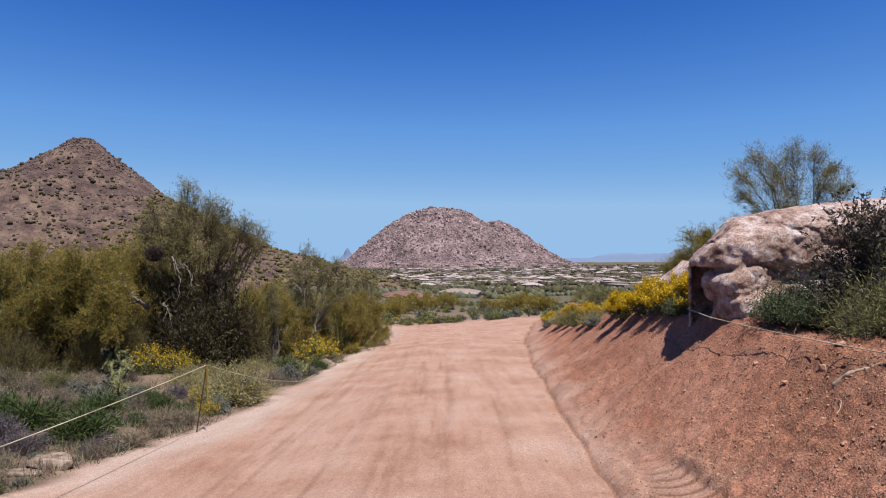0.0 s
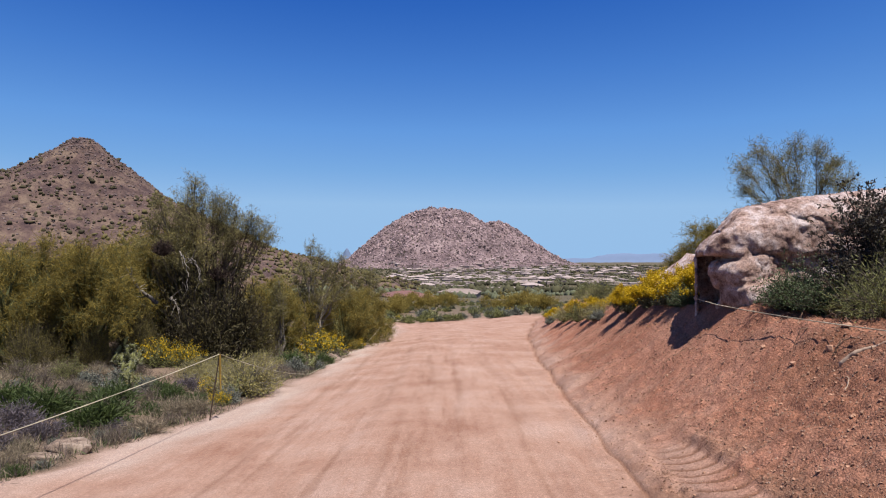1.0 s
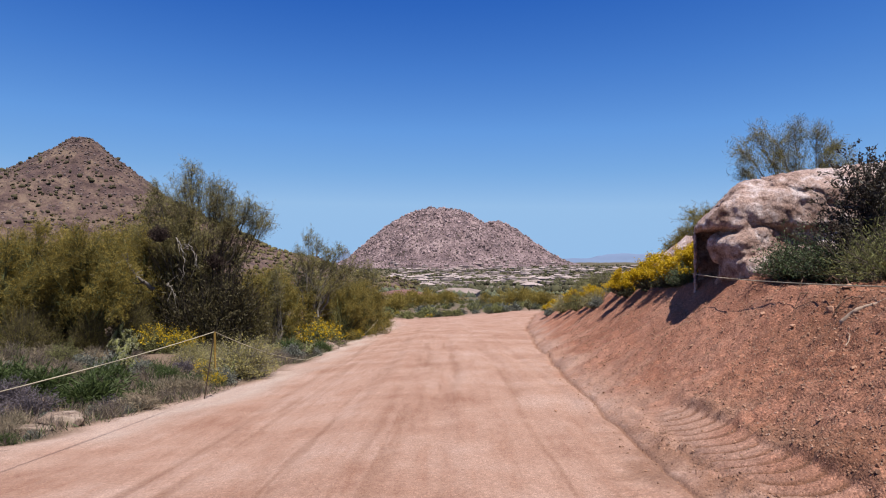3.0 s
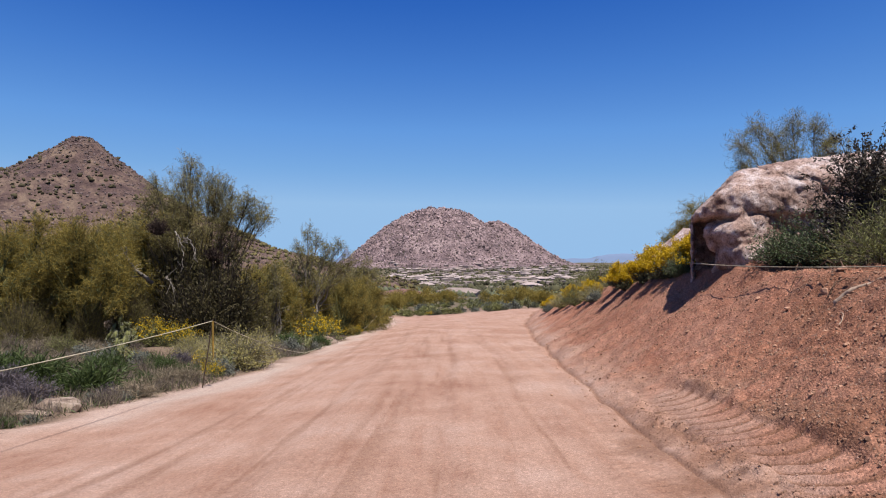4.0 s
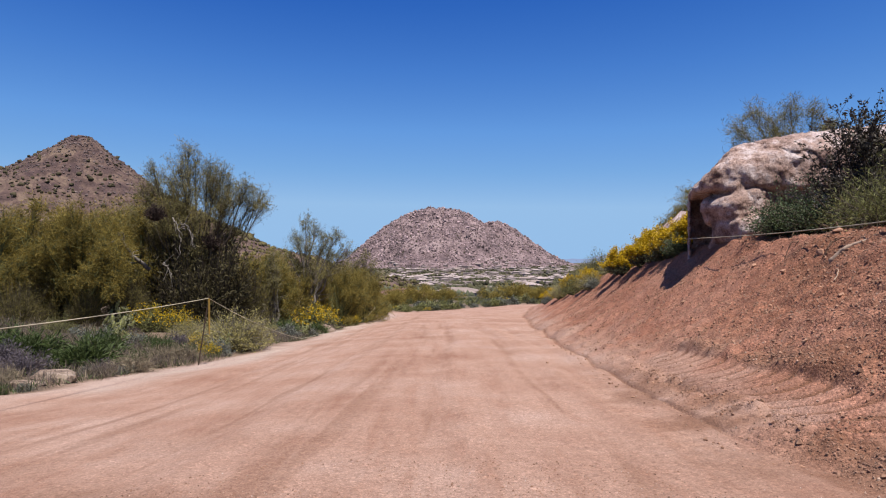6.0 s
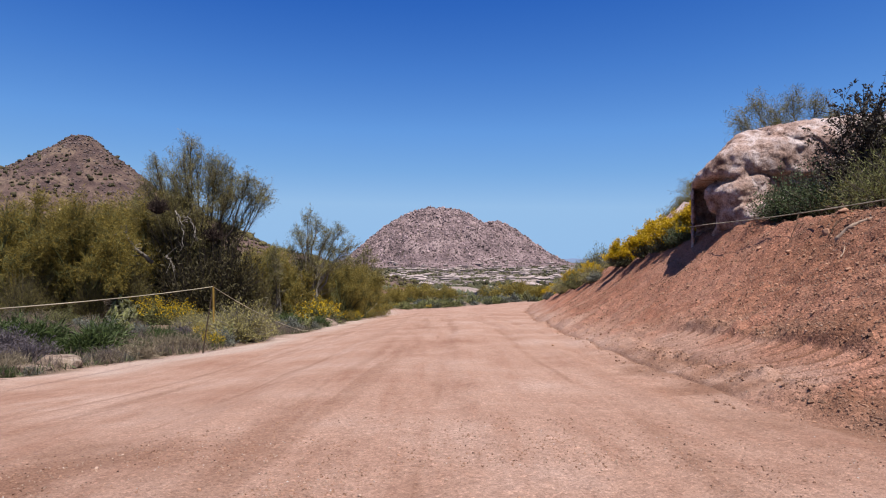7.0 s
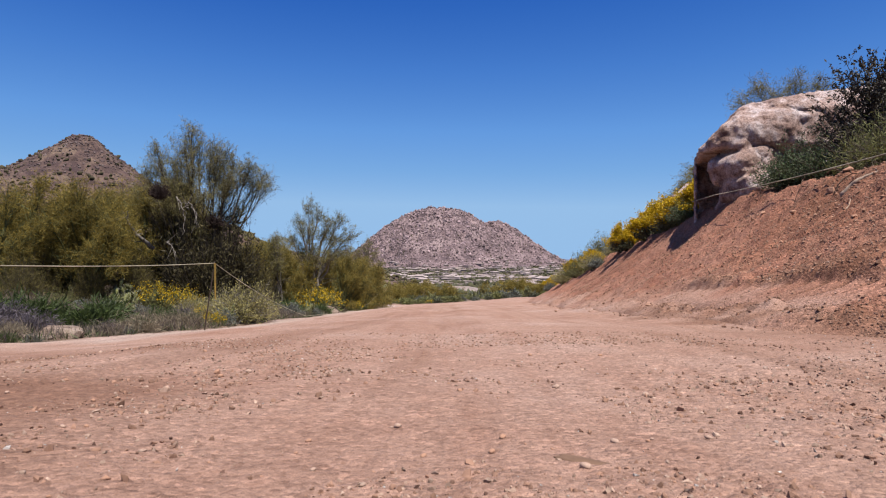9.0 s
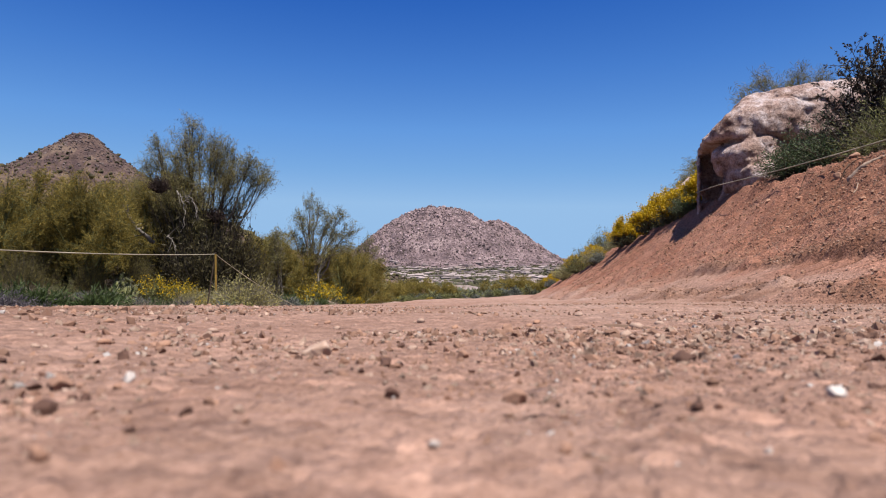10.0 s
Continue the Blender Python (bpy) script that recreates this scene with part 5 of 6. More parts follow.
for x, y, s_, ms, nm, lab in ((5.3, 18.3, 0.9, OLIVE, "olive_bush", "olive bush on the bank's crest"), (5.6, 20.8, 1.1, CREOSOTE, "creosote_bush", "olive-green creosote bush on the bank's crest"), (4.5, 17.6, 0.8, SAGE, "sage_bush", "silvery sage bush on the bank's crest"), (6.0, 24.0, 1.1, OLIVE, "olive_bush", "olive bush on the bank's crest"),
                                  (6.8, 28.0, 1.2, CREOSOTE, "creosote_bush", "olive-green creosote bush on the bank's crest"), (7.4, 31.0, 1.2, OLIVE, "olive_bush", "olive bush on the bank's crest"), (8.4, 35.0, 1.3, CREOSOTE, "creosote_bush", "olive-green creosote bush on the bank's crest"), (9.6, 39.0, 1.3, OLIVE, "olive_bush", "olive bush on the bank's crest"), (4.6, 18.2, 0.95, OLIVE, "olive_bush", "olive bush on the bank's crest"), (4.7, 20.8, 0.95, CREOSOTE, "creosote_bush", "olive-green creosote bush on the bank's crest"), (4.9, 24.2, 1.15, OLIVE, "olive_bush", "olive bush on the bank's crest"), (4.9, 27.5, 1.0, SAGE, "sage_bush", "silvery sage bush on the bank's crest"), (4.45, 11.0, 0.7, JOJOBA, "jojoba_bush", "dense green bush behind the boulder"), (6.1, 12.4, 0.9, LOWER, "dark_bush", "thin dark bush behind the boulder")):
    place_shrub(nm, ms, lab, "shrub", "shrubs along the bank's crest", x, y, 41 * y, s_)

def cholla_meshes(seed, h):
    """A cholla: a short dark stem with crowded, spiny pale joints."""
    rg = np.random.default_rng(seed)
    joints, spots = [], []
    stem = [[0, 0, -0.05, 0.045, 0.01, 0, h * 0.5, 0.035]]
    tips_ = [np.array([0.01, 0, h * (0.10 + 0.08 * i)]) for i in range(5)]
    for i in range(34):
        a = tips_[int(rg.integers(0, len(tips_)))]
        d = rg.normal(size=3)
        d[2] = abs(d[2]) * 0.9 + 0.3
        d /= np.linalg.norm(d)
        b = a + d * h * rg.uniform(0.2, 0.32)
        m_ = (a + b) / 2
        joints += [[*a, 0.02, *m_, 0.036], [*m_, 0.036, *b, 0.016]]
        spots += [a + (b - a) * u for u in rg.random(70)]
        if b[2] < h:
            tips_.append(b)
    p = np.array(spots)
    way = rg.normal(size=p.shape)
    way /= np.linalg.norm(way, axis=1, keepdims=True)
    return (mesh_of("stem", *tubes(stem, 8), "bark"), mesh_of("joints", *tubes(joints, 7), "leaf_olive"), mesh_of("spines", *blades(p + way * 0.02, way, 0.04, 0.006, rg), "cholla", flat=True))


CHOLLA = cholla_meshes(71, 0.62)
for x, y, s_, t in ((-8.75, 15.9, 1.3, 0), (-8.35, 15.7, 1.0, 70), (-7.6, 13.9, 1.0, 40), (-4.55, 12.4, 0.65, 300), (-6.9, 12.9, 0.7, 170), (-4.95, 13.9, 0.75, 130), (-4.0, 17.3, 0.7, 20), (-1.0, 50.5, 1.6, 60), (7.5, 52, 1.6, 150), (3.0, 56, 1.7, 250)):
    ob = thing("cholla_cactus", "pale spiny cholla cactus among dry grass", "cactus", "cholla cacti")
    for me, nm in zip(CHOLLA, ("stem", "joint", "spine_cover")):
        tagged(part(nm, me, ob), kind="stuff" if nm != "stem" else "")
    ob.matrix_basis = pose(x, y, land1(x, y), 0, 0, t) @ Matrix.Diagonal((s_, s_, s_, 1))

# ---- shrubs beside the road ----
for nm, ms, lab, x, y, t, s_ in (
    ("brittlebush", BRITTLE_DIM, "leafy brittlebush with scattered yellow flowers", -8.2, 16.6, 0, 1.2), ("brittlebush", BRITTLE_DIM, "leafy brittlebush with scattered yellow flowers", -7.4, 16.7, 200, 1.1),
    ("brittlebush", BRITTLE_GREEN, "leafy brittlebush with scattered yellow flowers", -4.35, 20.8, 60, 1.5),
    ("brittlebush", BRITTLE_GREEN, "leafy brittlebush with scattered yellow flowers", -5.2, 12.9, 130, 0.6),
    ("brittlebush", BRITTLE_GREEN, "leafy brittlebush with scattered yellow flowers", -3.7, 24.4, 200, 0.7),
    ("olive_bush", OLIVE, "round pale olive bush beside the road", -4.45, 13.0, 0, 1.5),
    ("olive_bush", OLIVE, "round pale olive bush beside the road", -6.5, 15.2, 80, 0.95),
    ("sage_bush", SAGE, "low silvery sage bush", -8.0, 13.1, 0, 1.0), ("sage_bush", SAGE, "low silvery sage bush", -6.6, 12.9, 90, 0.9),
    ("sage_bush", SAGE, "low silvery sage bush", -4.4, 17.0, 180, 1.2), ("sage_bush", SAGE, "low silvery sage bush", -4.95, 14.0, 230, 0.8),
    ("sage_bush", SAGE, "low silvery sage bush", -3.9, 17.6, 20, 0.8), ("sage_bush", SAGE, "low silvery sage bush", -4.5, 12.0, 50, 0.9), ("sage_bush", SAGE, "low silvery sage bush", -6.9, 12.0, 10, 1.0), ("sage_bush", SAGE, "low silvery sage bush", -7.7, 13.9, 120, 1.1),
    ("brittlebush", BRITTLE_GREEN, "leafy brittlebush with scattered yellow flowers", -4.55, 11.7, 10, 0.45),
    ("green_herb", FORB, "tuft of bright green herbs", -7.0, 10.2, 0, 1.25), ("green_herb", FORB, "tuft of bright green herbs", -5.75, 9.7, 60, 1.2),
    ("green_herb", FORB, "tuft of bright green herbs", -6.4, 11.2, 100, 1.15), ("green_herb", FORB, "tuft of bright green herbs", -5.75, 12.2, 120, 0.75),
    ("green_herb", FORB, "tuft of bright green herbs", -7.9, 10.6, 170, 1.15), ("green_herb", FORB, "tuft of bright green herbs", -4.75, 18.0, 200, 1.2),
    ("green_herb", FORB, "tuft of bright green herbs", -3.9, 18.8, 240, 0.9)):
    place_shrub(nm, ms, lab, "shrub" if nm != "green_herb" else "herb", "", x, y, t, s_)
LAVENDER = shrub_meshes(72, 0.42, 0.42, 240, 8, (0.07, 0.010), "leaf_lavender", "leaf_mauve", None, 0.35, 0.004)
for x, y, s_ in ((-6.3, 8.0, 0.9), (-6.2, 8.9, 1.0), (-6.9, 8.4, 1.1), (-6.9, 9.3, 1.1), (-5.3, 9.4, 0.6), (-5.9, 13.3, 0.9)):
    place_shrub("lavender_herb", LAVENDER, "lavender-grey flowering herb in dry grass", "herb", "tufts beside the road", x, y, 97 * x, s_)
for x, y, s_ in ((-6.0, 10.0, 0.8), (-7.4, 10.5, 1.1), (-6.6, 10.5, 0.9), (-5.3, 10.6, 0.6), (-5.2, 7.0, 0.5), (-5.6, 11.0, 0.6), (-8.6, 11.0, 1.0), (-7.0, 11.6, 0.8), (-6.1, 9.5, 0.8), (-7.9, 9.6, 1.0), (-8.4, 10.2, 1.1), (-5.0, 11.6, 0.8), (-6.2, 12.8, 1.0), (-9.2, 11.4, 1.2)):
    place_shrub("green_herb", FORB, "tuft of bright green herbs", "herb", "tufts beside the road", x, y, 71 * x, s_ * 0.72)
for x, y, s_ in ((-5.2, 13.6, 1.2), (-6.3, 16.2, 1.1), (-5.6, 17.6, 1.3), (-6.0, 14.4, 1.0), (-7.2, 13.6, 0.8), (-5.4, 15.8, 0.9), (-4.9, 17.2, 0.9), (-5.0, 19.4, 1.0), (-4.3, 20.2, 0.8)):
    place_shrub("olive_bush", OLIVE, "round pale olive bush beside the road", "shrub", "", x, y, 53 * x, s_ * 0.75)
rng = np.random.default_rng(77)
for i in range(70):
    y = rng.uniform(6.5, 20)
    x = left_edge(y) - 0.35 - abs(rng.normal()) * 2.4
    ms, nm, lab = ((DRY, "dry_grass_tuft", "mauve-grey tuft of dry grass"), (STRAW, "dry_grass_tuft", "straw-coloured tuft of dry grass"), (SAGE, "sage_bush", "low silvery sage bush"), (DRY, "dry_grass_tuft", "mauve-grey tuft of dry grass"))[i % 4]
    place_shrub(nm, ms, lab, "grass" if nm != "sage_bush" else "shrub", "tufts beside the road", x, y, rng.uniform(0, 360), rng.uniform(0.5, 0.95) * (0.6 if nm == "sage_bush" else 1))

for i in range(44):
    y = rng.uniform(10.5, 14.6)
    x = -7.2 - 4.6 * rng.random() - 0.25 * (y - 10.5)
    ms, nm, lab = ((STRAW, "dry_grass_tuft", "straw-coloured tuft of dry grass"), (DRY, "dry_grass_tuft", "mauve-grey tuft of dry grass"), (SAGE, "sage_bush", "low silvery sage bush"), (CREOSOTE, "creosote_bush", "low olive-green creosote bush"))[(0, 1, 0, 1, 2, 3)[i % 6]]
    place_shrub(nm, ms, lab, "grass" if nm == "dry_grass_tuft" else "shrub", "tufts beside the road", x, y, rng.uniform(0, 360), rng.uniform(0.6, 1.15) * (0.6 if nm != "dry_grass_tuft" else 1))


def litter(name, label, n, pick, material, long_, wide, seed, lift=0.9):
    """Dry stalks and grass too many to count."""
    rg = np.random.default_rng(seed)
    x, y = pick(rg, n)
    way = rg.normal(size=(len(x), 3)) * 0.55 + np.array([0, 0, lift])
    thing(name, label, "grass", kind="stuff", data=mesh_of(name, *blades(on_land(x, y, -0.01), way, long_, wide, rg), material, flat=True))


def verge(rg, n):
    y = 5.5 + 17 * rg.random(n)
    x = left_edge(y) - 0.15 - np.abs(rg.normal(size=n)) * 2.5
    k = fbm(x * 1.3, y * 1.3, 3, 131) > rg.uniform(-0.35, 0.25, n)
    return x[k], y[k]


def bank_top(rg, n):
    y = 4.5 + 16 * rg.random(n)
    return foot(y) + 2.5 + np.abs(rg.normal(size=n)) * 1.2, y


litter("mauve_grass", "thin mauve-grey dry grass beside the road", 17000, verge, "leaf_mauve", 0.22, 0.008, 301)
litter("straw_grass", "thin straw-coloured dry grass beside the road", 16000, verge, "leaf_straw", 0.20, 0.008, 302)
litter("low_herb", "thin green herbs between the dry grass", 14000, verge, "leaf_green", 0.14, 0.012, 303)
litter("bank_grass", "thin dry grass on top of the bank", 5000, bank_top, "leaf_straw", 0.16, 0.007, 304)

# ---- shrubs past the road's end ----
FAR_OLIVE = shrub_meshes(61, 0.62, 0.68, 70, 8, (0.16, 0.05), "leaf_olive", "dead", None, 0.35)
FAR_GREEN = shrub_meshes(62, 0.62, 0.68, 70, 8, (0.14, 0.05), "far_sage", "dead", None, 0.35)
FAR_SAGE = shrub_meshes(63, 0.45, 0.45, 70, 8, (0.12, 0.05), "leaf_sage", "dead", None, 0.35)
FAR_YELLOW = shrub_meshes(64, 0.6, 0.65, 60, 8, (0.14, 0.05), "leaf_olive", "dead", "flower", 0.35, bloom=(0.07, 2))
rng = np.random.default_rng(78)
for i in range(300):
    y = 49 + 110 * rng.random() ** 1.6
    x = y * rng.uniform(-0.16, 0.26)
    if y < 62 and x < -0.10 * y:
        continue
    k = (0, 1, 3, 2, 0, 1, 3, 2, 4, 1, 0, 5)[int(rng.integers(0, 12))]
    ms, nm, lab, s_ = ((FAR_OLIVE, "olive_bush", "round pale olive bush past the road", 1.6), (FAR_OLIVE, "creosote_bush", "olive-green creosote bush past the road", 1.5), (FAR_SAGE, "sage_bush", "silvery sage bush past the road", 2.2),
                       (FAR_GREEN, "jojoba_bush", "dense green bush past the road", 1.6), (FAR_GREEN, "creosote_bush", "dark green creosote bush past the road", 1.7), (FAR_YELLOW, "brittlebush", "brittlebush with a few flowers past the road", 1.4))[k]
    place_shrub(nm, ms, lab, "shrub", "shrubs past the road's end", x, y, rng.uniform(0, 360), s_ * rng.uniform(0.35, 0.85))
for i in range(36):
    y = rng.uniform(60, 240)
    x = y * rng.uniform(-0.30, 0.30)
    place_tree("palo_verde_tree", FAR_PALO[i % 2], "palo verde tree on the slope past the road", "tree", "trees past the road's end", x, y, rng.uniform(2.0, 3.2), rng.uniform(0, 360))


# ---- rope fence ----
def rope_mesh(points, r=0.006, n=24):
    """A rope hung through the given points, with a little sag between them."""
    pts = []
    for (a, b, sag) in points:
        a, b = np.array(a), np.array(b)
        for i in range(n):
            for u in ([i / n] if i < n - 1 else [i / n, 1.0]):
                p = a + (b - a) * u
                p[2] -= sag * 4 * u * (1 - u)
                pts.append(p)
    segs = [[*p, r, *q, r] for p, q in zip(pts[:-1], pts[1:]) if np.linalg.norm(q - p) > 1e-5]
    return mesh_of("rope", *tubes(segs, 6), "rope")


def rope_stake(top, base, label):
    ob = thing("rope_stake", label, "stake", "stakes of the rope fence")
    t, b = np.array(top), np.array(base)
    part("rod", mesh_of("rod", *tubes([[*(b - [0, 0, 0.15]), 0.012, *(t + (t - b) * 0.03), 0.011]], 8), "stake"), ob)
    part("tape", mesh_of("tape", *join(tubes([[*t, 0.02, *(t - [0, 0, 0.05]), 0.022], [*(t - [0, 0, 0.05]), 0.022, *(t - [-0.01, 0, 0.09]), 0.014]], 8),
                                        tubes([[*(t + [0.01, -0.02, 0]), 0.022, *(t + [0.015, -0.02, -0.35]), 0.020], [*(t + [0.015, -0.02, -0.35]), 0.020, *(t + [0.02, -0.02, -0.62]), 0.012]], 4)), "tape"), ob, "yellow flagging tape")
    return ob


g0, g1, g2 = land1(-4.19, 10.25), land1(-3.0, 28.5), land1(-4.7, 0.8)
T0, T1, T2 = (-4.0, 10.27, -0.03), (-3.05, 28.5, g1 + 0.85), (-4.45, 0.8, 0.35)
rope_stake(T0, (-4.19, 10.25, g0), "thin rusty stake with yellow tape, leaning beside the road")
rope_stake(T1, (-2.95, 28.5, g1), "thin rusty stake with yellow tape beside the road")
rope_stake(T2, (-4.7, 0.8, g2), "thin rusty stake with yellow tape beside the road")
low = (-3.75, 16.0, land1(-3.75, 16.0) + 0.05)
low2 = (-3.55, 24.5, land1(-3.55, 24.5) + 0.05)
thing("fence_rope", "pale rope strung slack from stake to stake", "rope", "ropes of the fence", data=rope_mesh([(T2, T0, 0.10), (T0, low, 0.10), (low, low2, 0.02), (low2, T1, 0.1)]))
thing("fence_rope", "pale rope drawn before the boulder along the bank", "rope", "ropes of the fence",
      data=rope_mesh([((3.9, 2.0, 1.15), (3.8, 5.1, 1.065), 0.0), ((3.8, 5.1, 1.065), (3.78, 8.45, 0.99), 0.02), ((3.78, 8.45, 0.99), (3.95, 9.6, 0.99), 0.0)]))


# ---- stones ----
def stone(name, label, x, y, size, seed, sink=0.3, material="boulder", turn=0.0, group=""):
    v, f = rock_shape(4, seed)
    v = v * np.array(size)
    ob = thing(name, label, "stone", group, data=mesh_of(name, v, f, material))
    ob.matrix_basis = pose(x, y, land1(x, y) + size[2] * (1 - 2 * sink), 0, 0, turn)
    return ob


stone("flat_stone", "flat pale stone at the road's edge", -5.3, 8.15, (0.34, 0.22, 0.11), 8, 0.25, "field_stone")
stone("flat_stone", "low flat stone at the road's edge", -5.45, 7.75, (0.26, 0.12, 0.045), 4, 0.3, "field_stone")
stone("pale_rock", "smooth pinkish rock behind the flowering bushes", 5.9, 13.2, (1.3, 1.0, 0.7), 8, 0.2)
stone("small_stone", "half-buried pale stone beside the road", -4.95, 11.6, (0.13, 0.10, 0.06), 12, 0.3, "field_stone")
stone("small_stone", "half-buried pale stone beside the road", -3.75, 19.6, (0.3, 0.2, 0.16), 13, 0.3, "field_stone")


def gravel(name, label, n, pick, s0, s1, seed, material, level=1, sink=0.15):
    rg = np.random.default_rng(seed)
    x, y = pick(rg, n)
    s_ = s0 * (s1 / s0) ** (rg.random(len(x)) ** 3.5)
    return thing(name, label, "gravel", kind="stuff", data=mesh_of(name, *many(on_land(x, y) + np.stack([0 * x, 0 * x, s_ * (0.35 - sink)], axis=1), s_, seed, level), material, flat=True))


def on_bank(rg, n):
    y = 2.2 + 16 * rg.random(n) ** 1.5
    x = foot(y) + 2.6 * rg.random(n) - 0.2
    d = x - foot(y)
    keep_ = (rg.random(n) < np.clip(0.12 + d, 0.12, 1)) & (tread_of(x, y)[2] < rg.uniform(0.05, 1.3, n))
    return x[keep_], y[keep_]


def on_clods(rg, n):
    """Coarse clods, in drifts and mostly on the near, upper bank."""
    y = 2.2 + 9 * rg.random(n) ** 1.3
    x = foot(y) + 0.3 + 2.2 * rg.random(n)
    k = (fbm(x * 1.8, y * 1.8, 3, 145) + 0.35 * (x - foot(y) - 1.1) - 0.05 * (y - 5) > rg.uniform(-0.3, 0.7, n)) & (tread_of(x, y)[2] < 0.1)
    return x[k], y[k]


def on_road(rg, n):
    r, a = 1.5 + 9 * rg.random(n) ** 1.3, np.radians(rg.uniform(40, 140, n))
    x, y = r * np.cos(a), r * np.sin(a)
    k = (x < foot(y)) & (x > left_edge(y))
    return x[k], y[k]


def on_berm(rg, n):
    y = rg.uniform(2.4, 6.0, n)
    x = foot(y) + np.where(rg.random(n) < 0.6, rg.normal(0.20, 0.09, n), rg.normal(0.76, 0.05, n))
    far = rg.random(n) < 0.35
    y = np.where(far, rg.uniform(2.2, 3.0, n), y)
    x = np.where(far, rg.uniform(1.75, 2.6, n), x)
    k = fbm(x * 4, y * 4, 3, 143) > rg.uniform(-0.5, 0.35, n)
    return x[k], y[k]


def near_grit(name, label, n, share, seed, material, cap):
    """Grit that grows coarser away from the landing place, as far as it can be told apart."""
    rg = np.random.default_rng(seed)
    r, a = 0.075 * (2.8 / 0.075) ** rg.random(n), np.radians(rg.uniform(36, 144, n))
    x, y = -0.09 + r * np.cos(a), 0.12 + r * np.sin(a)
    k = fbm(x * 2.3, y * 2.3, 3, 141) + 0.5 * fbm(x * 9, y * 9, 3, 142) + 0.45 * np.clip(np.abs(x + 0.05) - 0.35, -0.5, 0.8) > rg.uniform(-0.35, 0.75, n)
    x, y, r = x[k], y[k], r[k]
    s_ = np.clip(r * share * (0.3 + 1.5 * rg.random(len(x)) ** 5), 0.0003, cap)
    thing(name, label, "gravel", kind="stuff", data=mesh_of(name, *many(on_land(x, y) + np.stack([0 * x, 0 * x, s_ * 0.05], axis=1), s_, seed, 1, (0.35, 1.0), 0.34), material, flat=True))


gravel("bank_gravel", "reddish gravel and clods over the cut bank", 46000, on_bank, 0.003, 0.021, 201, "clod", 0)
gravel("bank_clod", "crumbled reddish clods over the cut bank", 6500, on_clods, 0.005, 0.020, 208, "clod", 1, 0.1)
gravel("berm_clod", "crumbled clods pushed up beside the tyre's track", 9000, on_berm, 0.003, 0.011, 207, "moist_clod", 1)
gravel("pale_bank_gravel", "pale gravel strewn over the cut bank", 26000, on_bank, 0.003, 0.012, 206, "pebble", 0)
gravel("road_gravel", "fine tan gravel strewn over the road", 6000, on_road, 0.0012, 0.006, 202, "pebble", 0)
near_grit("near_gravel", "tan gravel on the road", 22000, 0.0060, 203, "road_pebble", 0.0045)
near_grit("near_clod", "reddish gravel on the road", 26000, 0.0066, 205, "moist_clod", 0.0055)
near_grit("near_quartz", "white quartz grit on the road", 2400, 0.005, 204, "quartz", 0.003)
near_grit("near_dark_grit", "dark brown grit on the road", 2600, 0.0062, 209, "dark_grit", 0.004)
for x, y, size, seed, m in ((-0.1712, 0.277, 0.0034, 21, "quartz"), (-0.1679, 0.2415, 0.0042, 22, "dark_grit"), (-0.1811, 0.267, 0.0046, 23, "moist_clod"), (-0.1868, 0.2665, 0.0025, 24, "dark_grit"), (-0.1505, 0.3895, 0.0115, 25, "road_pebble"),
                            (-0.1155, 0.3365, 0.0046, 26, "dark_grit"), (-0.1076, 0.267, 0.0035, 27, "dark_grit"), (-0.2115, 0.3485, 0.0049, 28, "dark_grit"), (-0.0972, 0.2225, 0.0018, 29, "quartz"), (-0.0792, 0.268, 0.0058, 30, "moist_clod"),
                            (-0.017, 0.329, 0.0056, 31, "dark_grit"), (-0.1458, 0.2075, 0.0026, 32, "moist_clod"), (-0.0788, 0.2185, 0.0023, 33, "moist_clod"), (0.0098, 0.2795, 0.0027, 34, "dark_grit"), (-0.12, 0.3095, 0.0023, 35, "dark_grit"),
                            (-0.0138, 0.2585, 0.0034, 36, "quartz"), (-0.0087, 0.275, 0.0013, 37, "quartz"), (-0.0486, 0.221, 0.0014, 38, "quartz"), (-0.1669, 0.252, 0.0024, 39, "dark_grit"), (-0.1431, 0.224, 0.0018, 40, "dark_grit"),
                            (-0.0487, 0.2455, 0.0026, 41, "dark_grit"), (-0.0428, 0.249, 0.0021, 42, "moist_clod"), (-0.1427, 0.2425, 0.0022, 43, "dark_grit"), (-0.1168, 0.209, 0.0021, 44, "moist_clod"),
                            (-0.014, 0.347, 0.0050, 45, "moist_clod"), (-0.136, 0.459, 0.0046, 46, "moist_clod"), (-0.117, 0.429, 0.0040, 47, "dark_grit"), (-0.088, 0.375, 0.0050, 48, "moist_clod"), (-0.032, 0.55, 0.0040, 49, "dark_grit"), (-0.508, 1.03, 0.015, 50, "pebble"), (-0.52, 1.28, 0.014, 51, "clod")):
    stone("pebble", "small angular stone lying on the road", x, y, (size * 0.5, size * 0.44, size * 0.40), seed, 0.30, m, seed * 40.0, "pebbles on the road")
PEBBLES = []
for seed in range(61, 67):
    pv, pf = rock_shape(2, seed)
    PEBBLES.append(mesh_of("pebble", pv * np.array([1, 0.8, 0.6]), pf, ("pebble", "clod")[seed % 2]))
rng = np.random.default_rng(207)
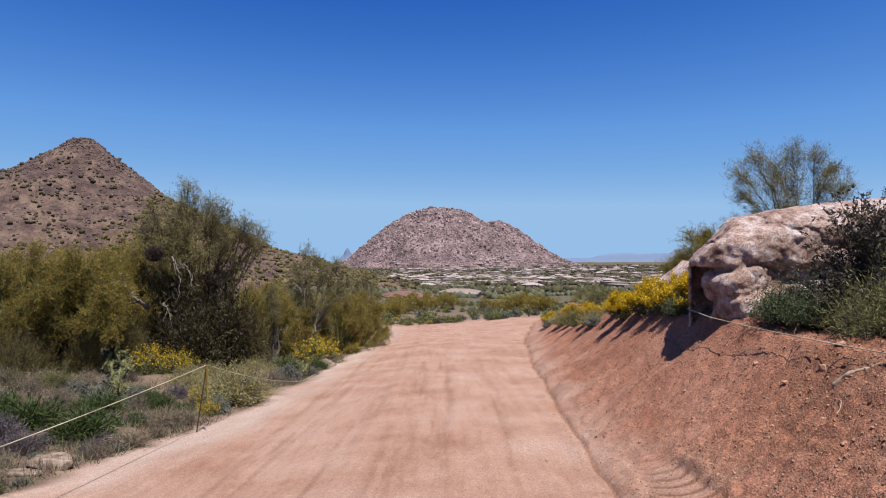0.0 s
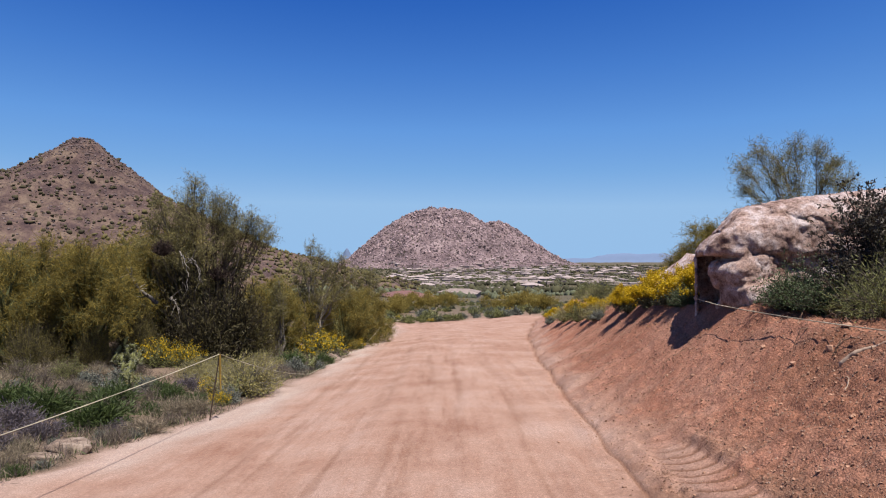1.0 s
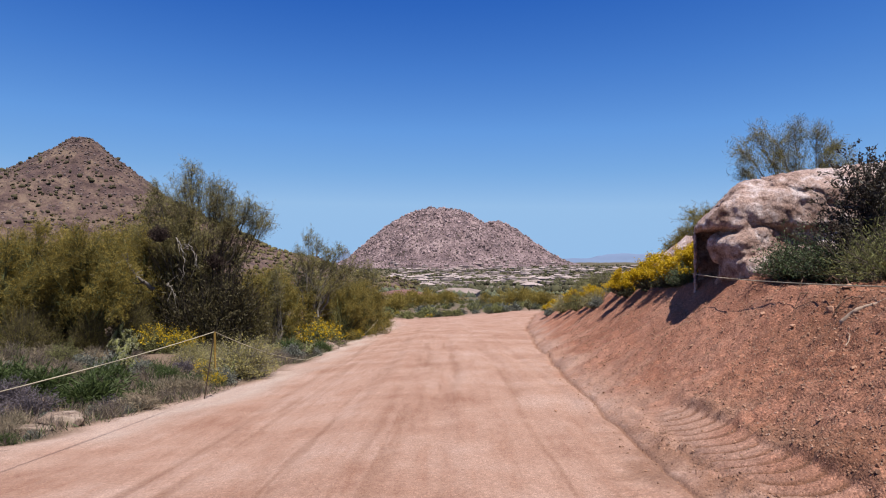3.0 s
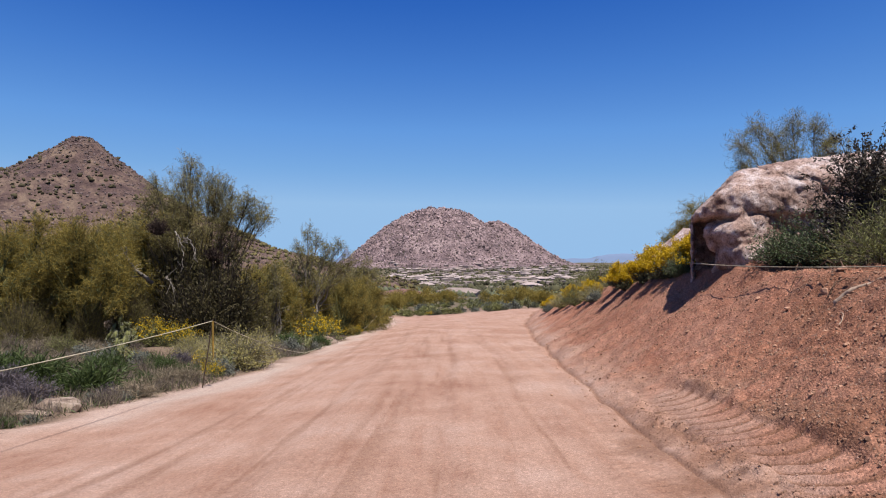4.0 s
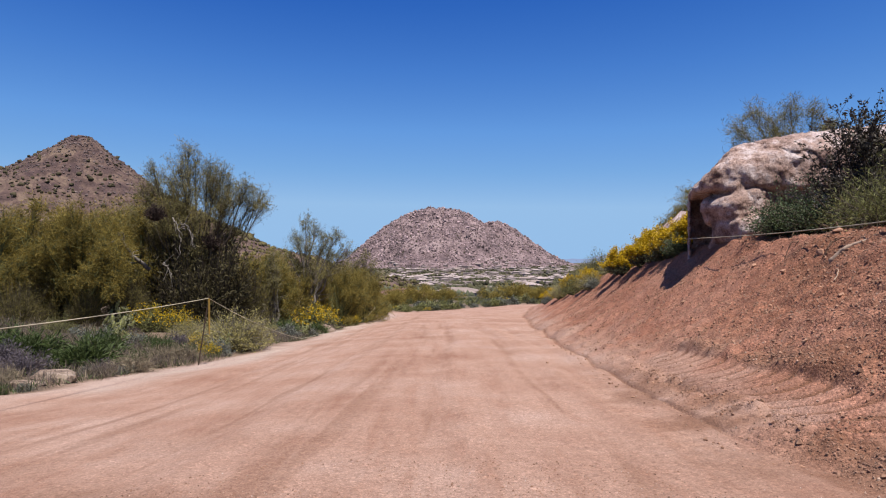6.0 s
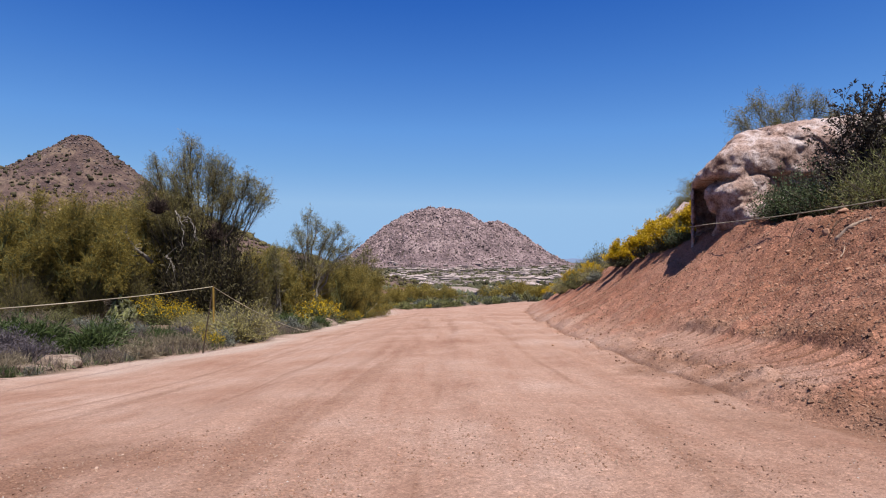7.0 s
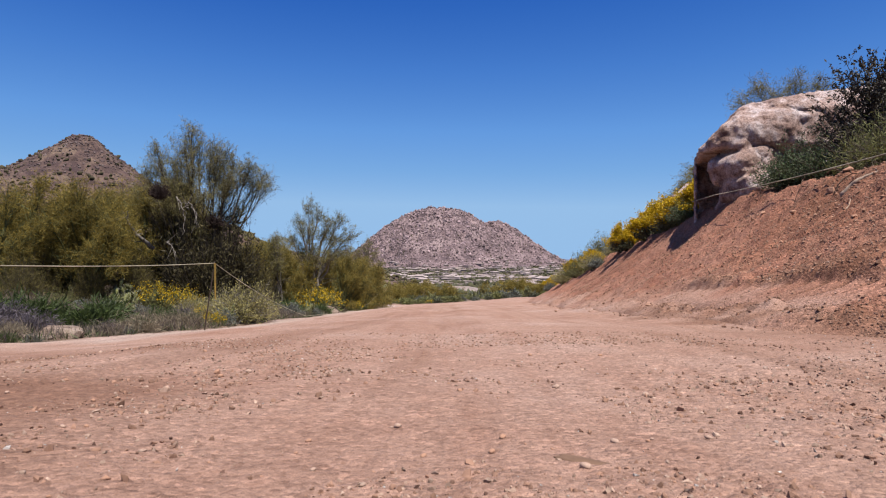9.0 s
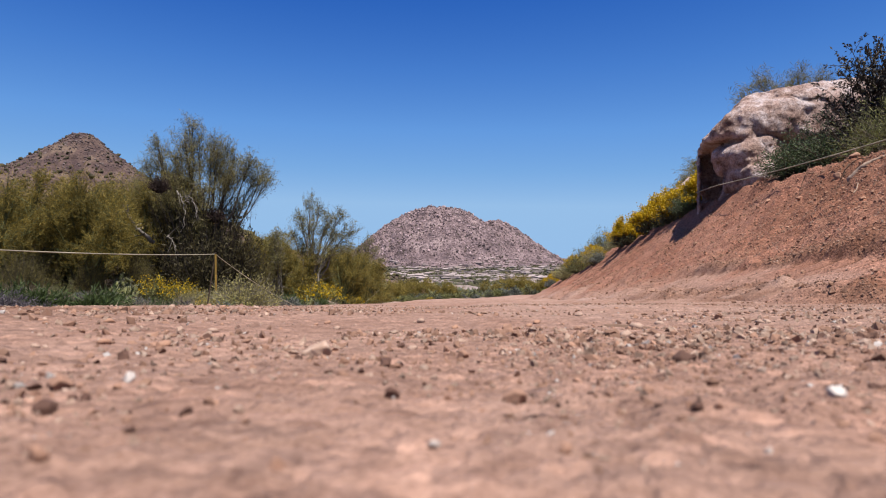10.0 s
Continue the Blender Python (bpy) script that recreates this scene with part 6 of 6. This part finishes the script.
for i in range(150):
    r, a = 0.3 * 9.0 ** rng.random(), radians(rng.uniform(42, 138))
    x, y, size = -0.09 + r * math.cos(a), 0.12 + r * math.sin(a), 0.0035 * (0.6 + 1.4 * rng.random() ** 3) * r ** 0.4
    pb = thing("pebble", "small angular stone lying on the road", "stone", "pebbles on the road", data=PEBBLES[i % 6])
    pb.matrix_basis = pose(x, y, land1(x, y) + size * 0.25, 0, 0, rng.uniform(0, 360)) @ Matrix.Diagonal((size, size, size, 1))
stone("wood_chip", "flat chip of weathered wood on the road", 0.07, 0.645, (0.030, 0.007, 0.0022), 41, 0.5, "root", -35)


# ---- a root and clods on the bank ----
def fallen_limb(label, points, r, material):
    ob = thing("fallen_branch", label, "branch")
    c = np.array(points)
    t = np.linspace(0, len(c) - 1, 5 * len(c))
    way = np.stack([np.interp(t, np.arange(len(c)), c[:, i]) for i in range(3)], axis=1) + np.random.default_rng(len(c)).normal(size=(len(t), 3)) * r * 0.12
    thick = r * np.linspace(1.1, 0.45, len(t)) * (1 + 0.15 * np.sin(t * 5))
    thick[0] = thick[-1] = r * 0.1
    part("limb", mesh_of("limb", *pipe(way, thick, 8), material), ob)
    a = points[len(points) // 2]
    part("side_twig", mesh_of("side_twig", *tubes([[*a, r * 0.5, a[0] + 1.5 * r, a[1] + 2 * r, a[2] + 2 * r, r * 0.25]], 6), material), ob)


def lain(x, y, up):
    return (x, y, land1(x, y) + up)


fallen_limb("weathered dead branch lying on the bank", [lain(3.555, 5.47, 0.0), lain(3.62, 5.41, 0.0), lain(3.69, 5.36, 0.0), lain(3.76, 5.31, -0.01), lain(3.84, 5.26, -0.02), lain(3.95, 5.18, -0.02)], 0.022, "drift")
fallen_limb("thin pale dead twig lying on the bank", [lain(3.35, 5.10, 0.01), lain(3.39, 5.12, 0.02), lain(3.43, 5.16, 0.025), lain(3.45, 5.22, 0.015)], 0.005, "drift")
for x, y, turn, long_ in ((3.68, 5.72, 20, 0.16), (3.82, 5.62, 150, 0.20), (3.95, 5.9, 80, 0.18), (3.9, 6.5, 200, 0.22), (4.05, 6.9, 40, 0.24), (4.15, 6.3, 120, 0.22), (4.1, 7.4, 300, 0.2), (4.25, 5.5, 10, 0.25)):
    c_, s_ = math.cos(radians(turn)), math.sin(radians(turn))
    fallen_limb("thin crooked root sticking out of the bank's edge", [lain(x + u * long_ * c_, y + u * long_ * s_, up * long_) for u, up in ((0, -0.05), (0.2, 0.25), (0.5, 0.42), (0.8, 0.3), (1, 0.02))], 0.006, "root")
for x, y, size, seed in ((3.72, 5.85, 0.07, 51), (3.5, 6.1, 0.05, 52), (3.95, 5.95, 0.06, 53), (3.3, 5.2, 0.035, 54), (3.62, 6.9, 0.05, 55), (2.7, 4.1, 0.035, 56), (2.5, 4.4, 0.03, 57), (1.25, 7.0, 0.03, 58), (3.1, 7.6, 0.035, 59)):
    stone("clod", "crumbling clod of reddish earth on the bank", x, y, (size * 0.6, size * 0.5, size * 0.4), seed, 0.3, "clod", seed * 30.0, "clods on the bank")
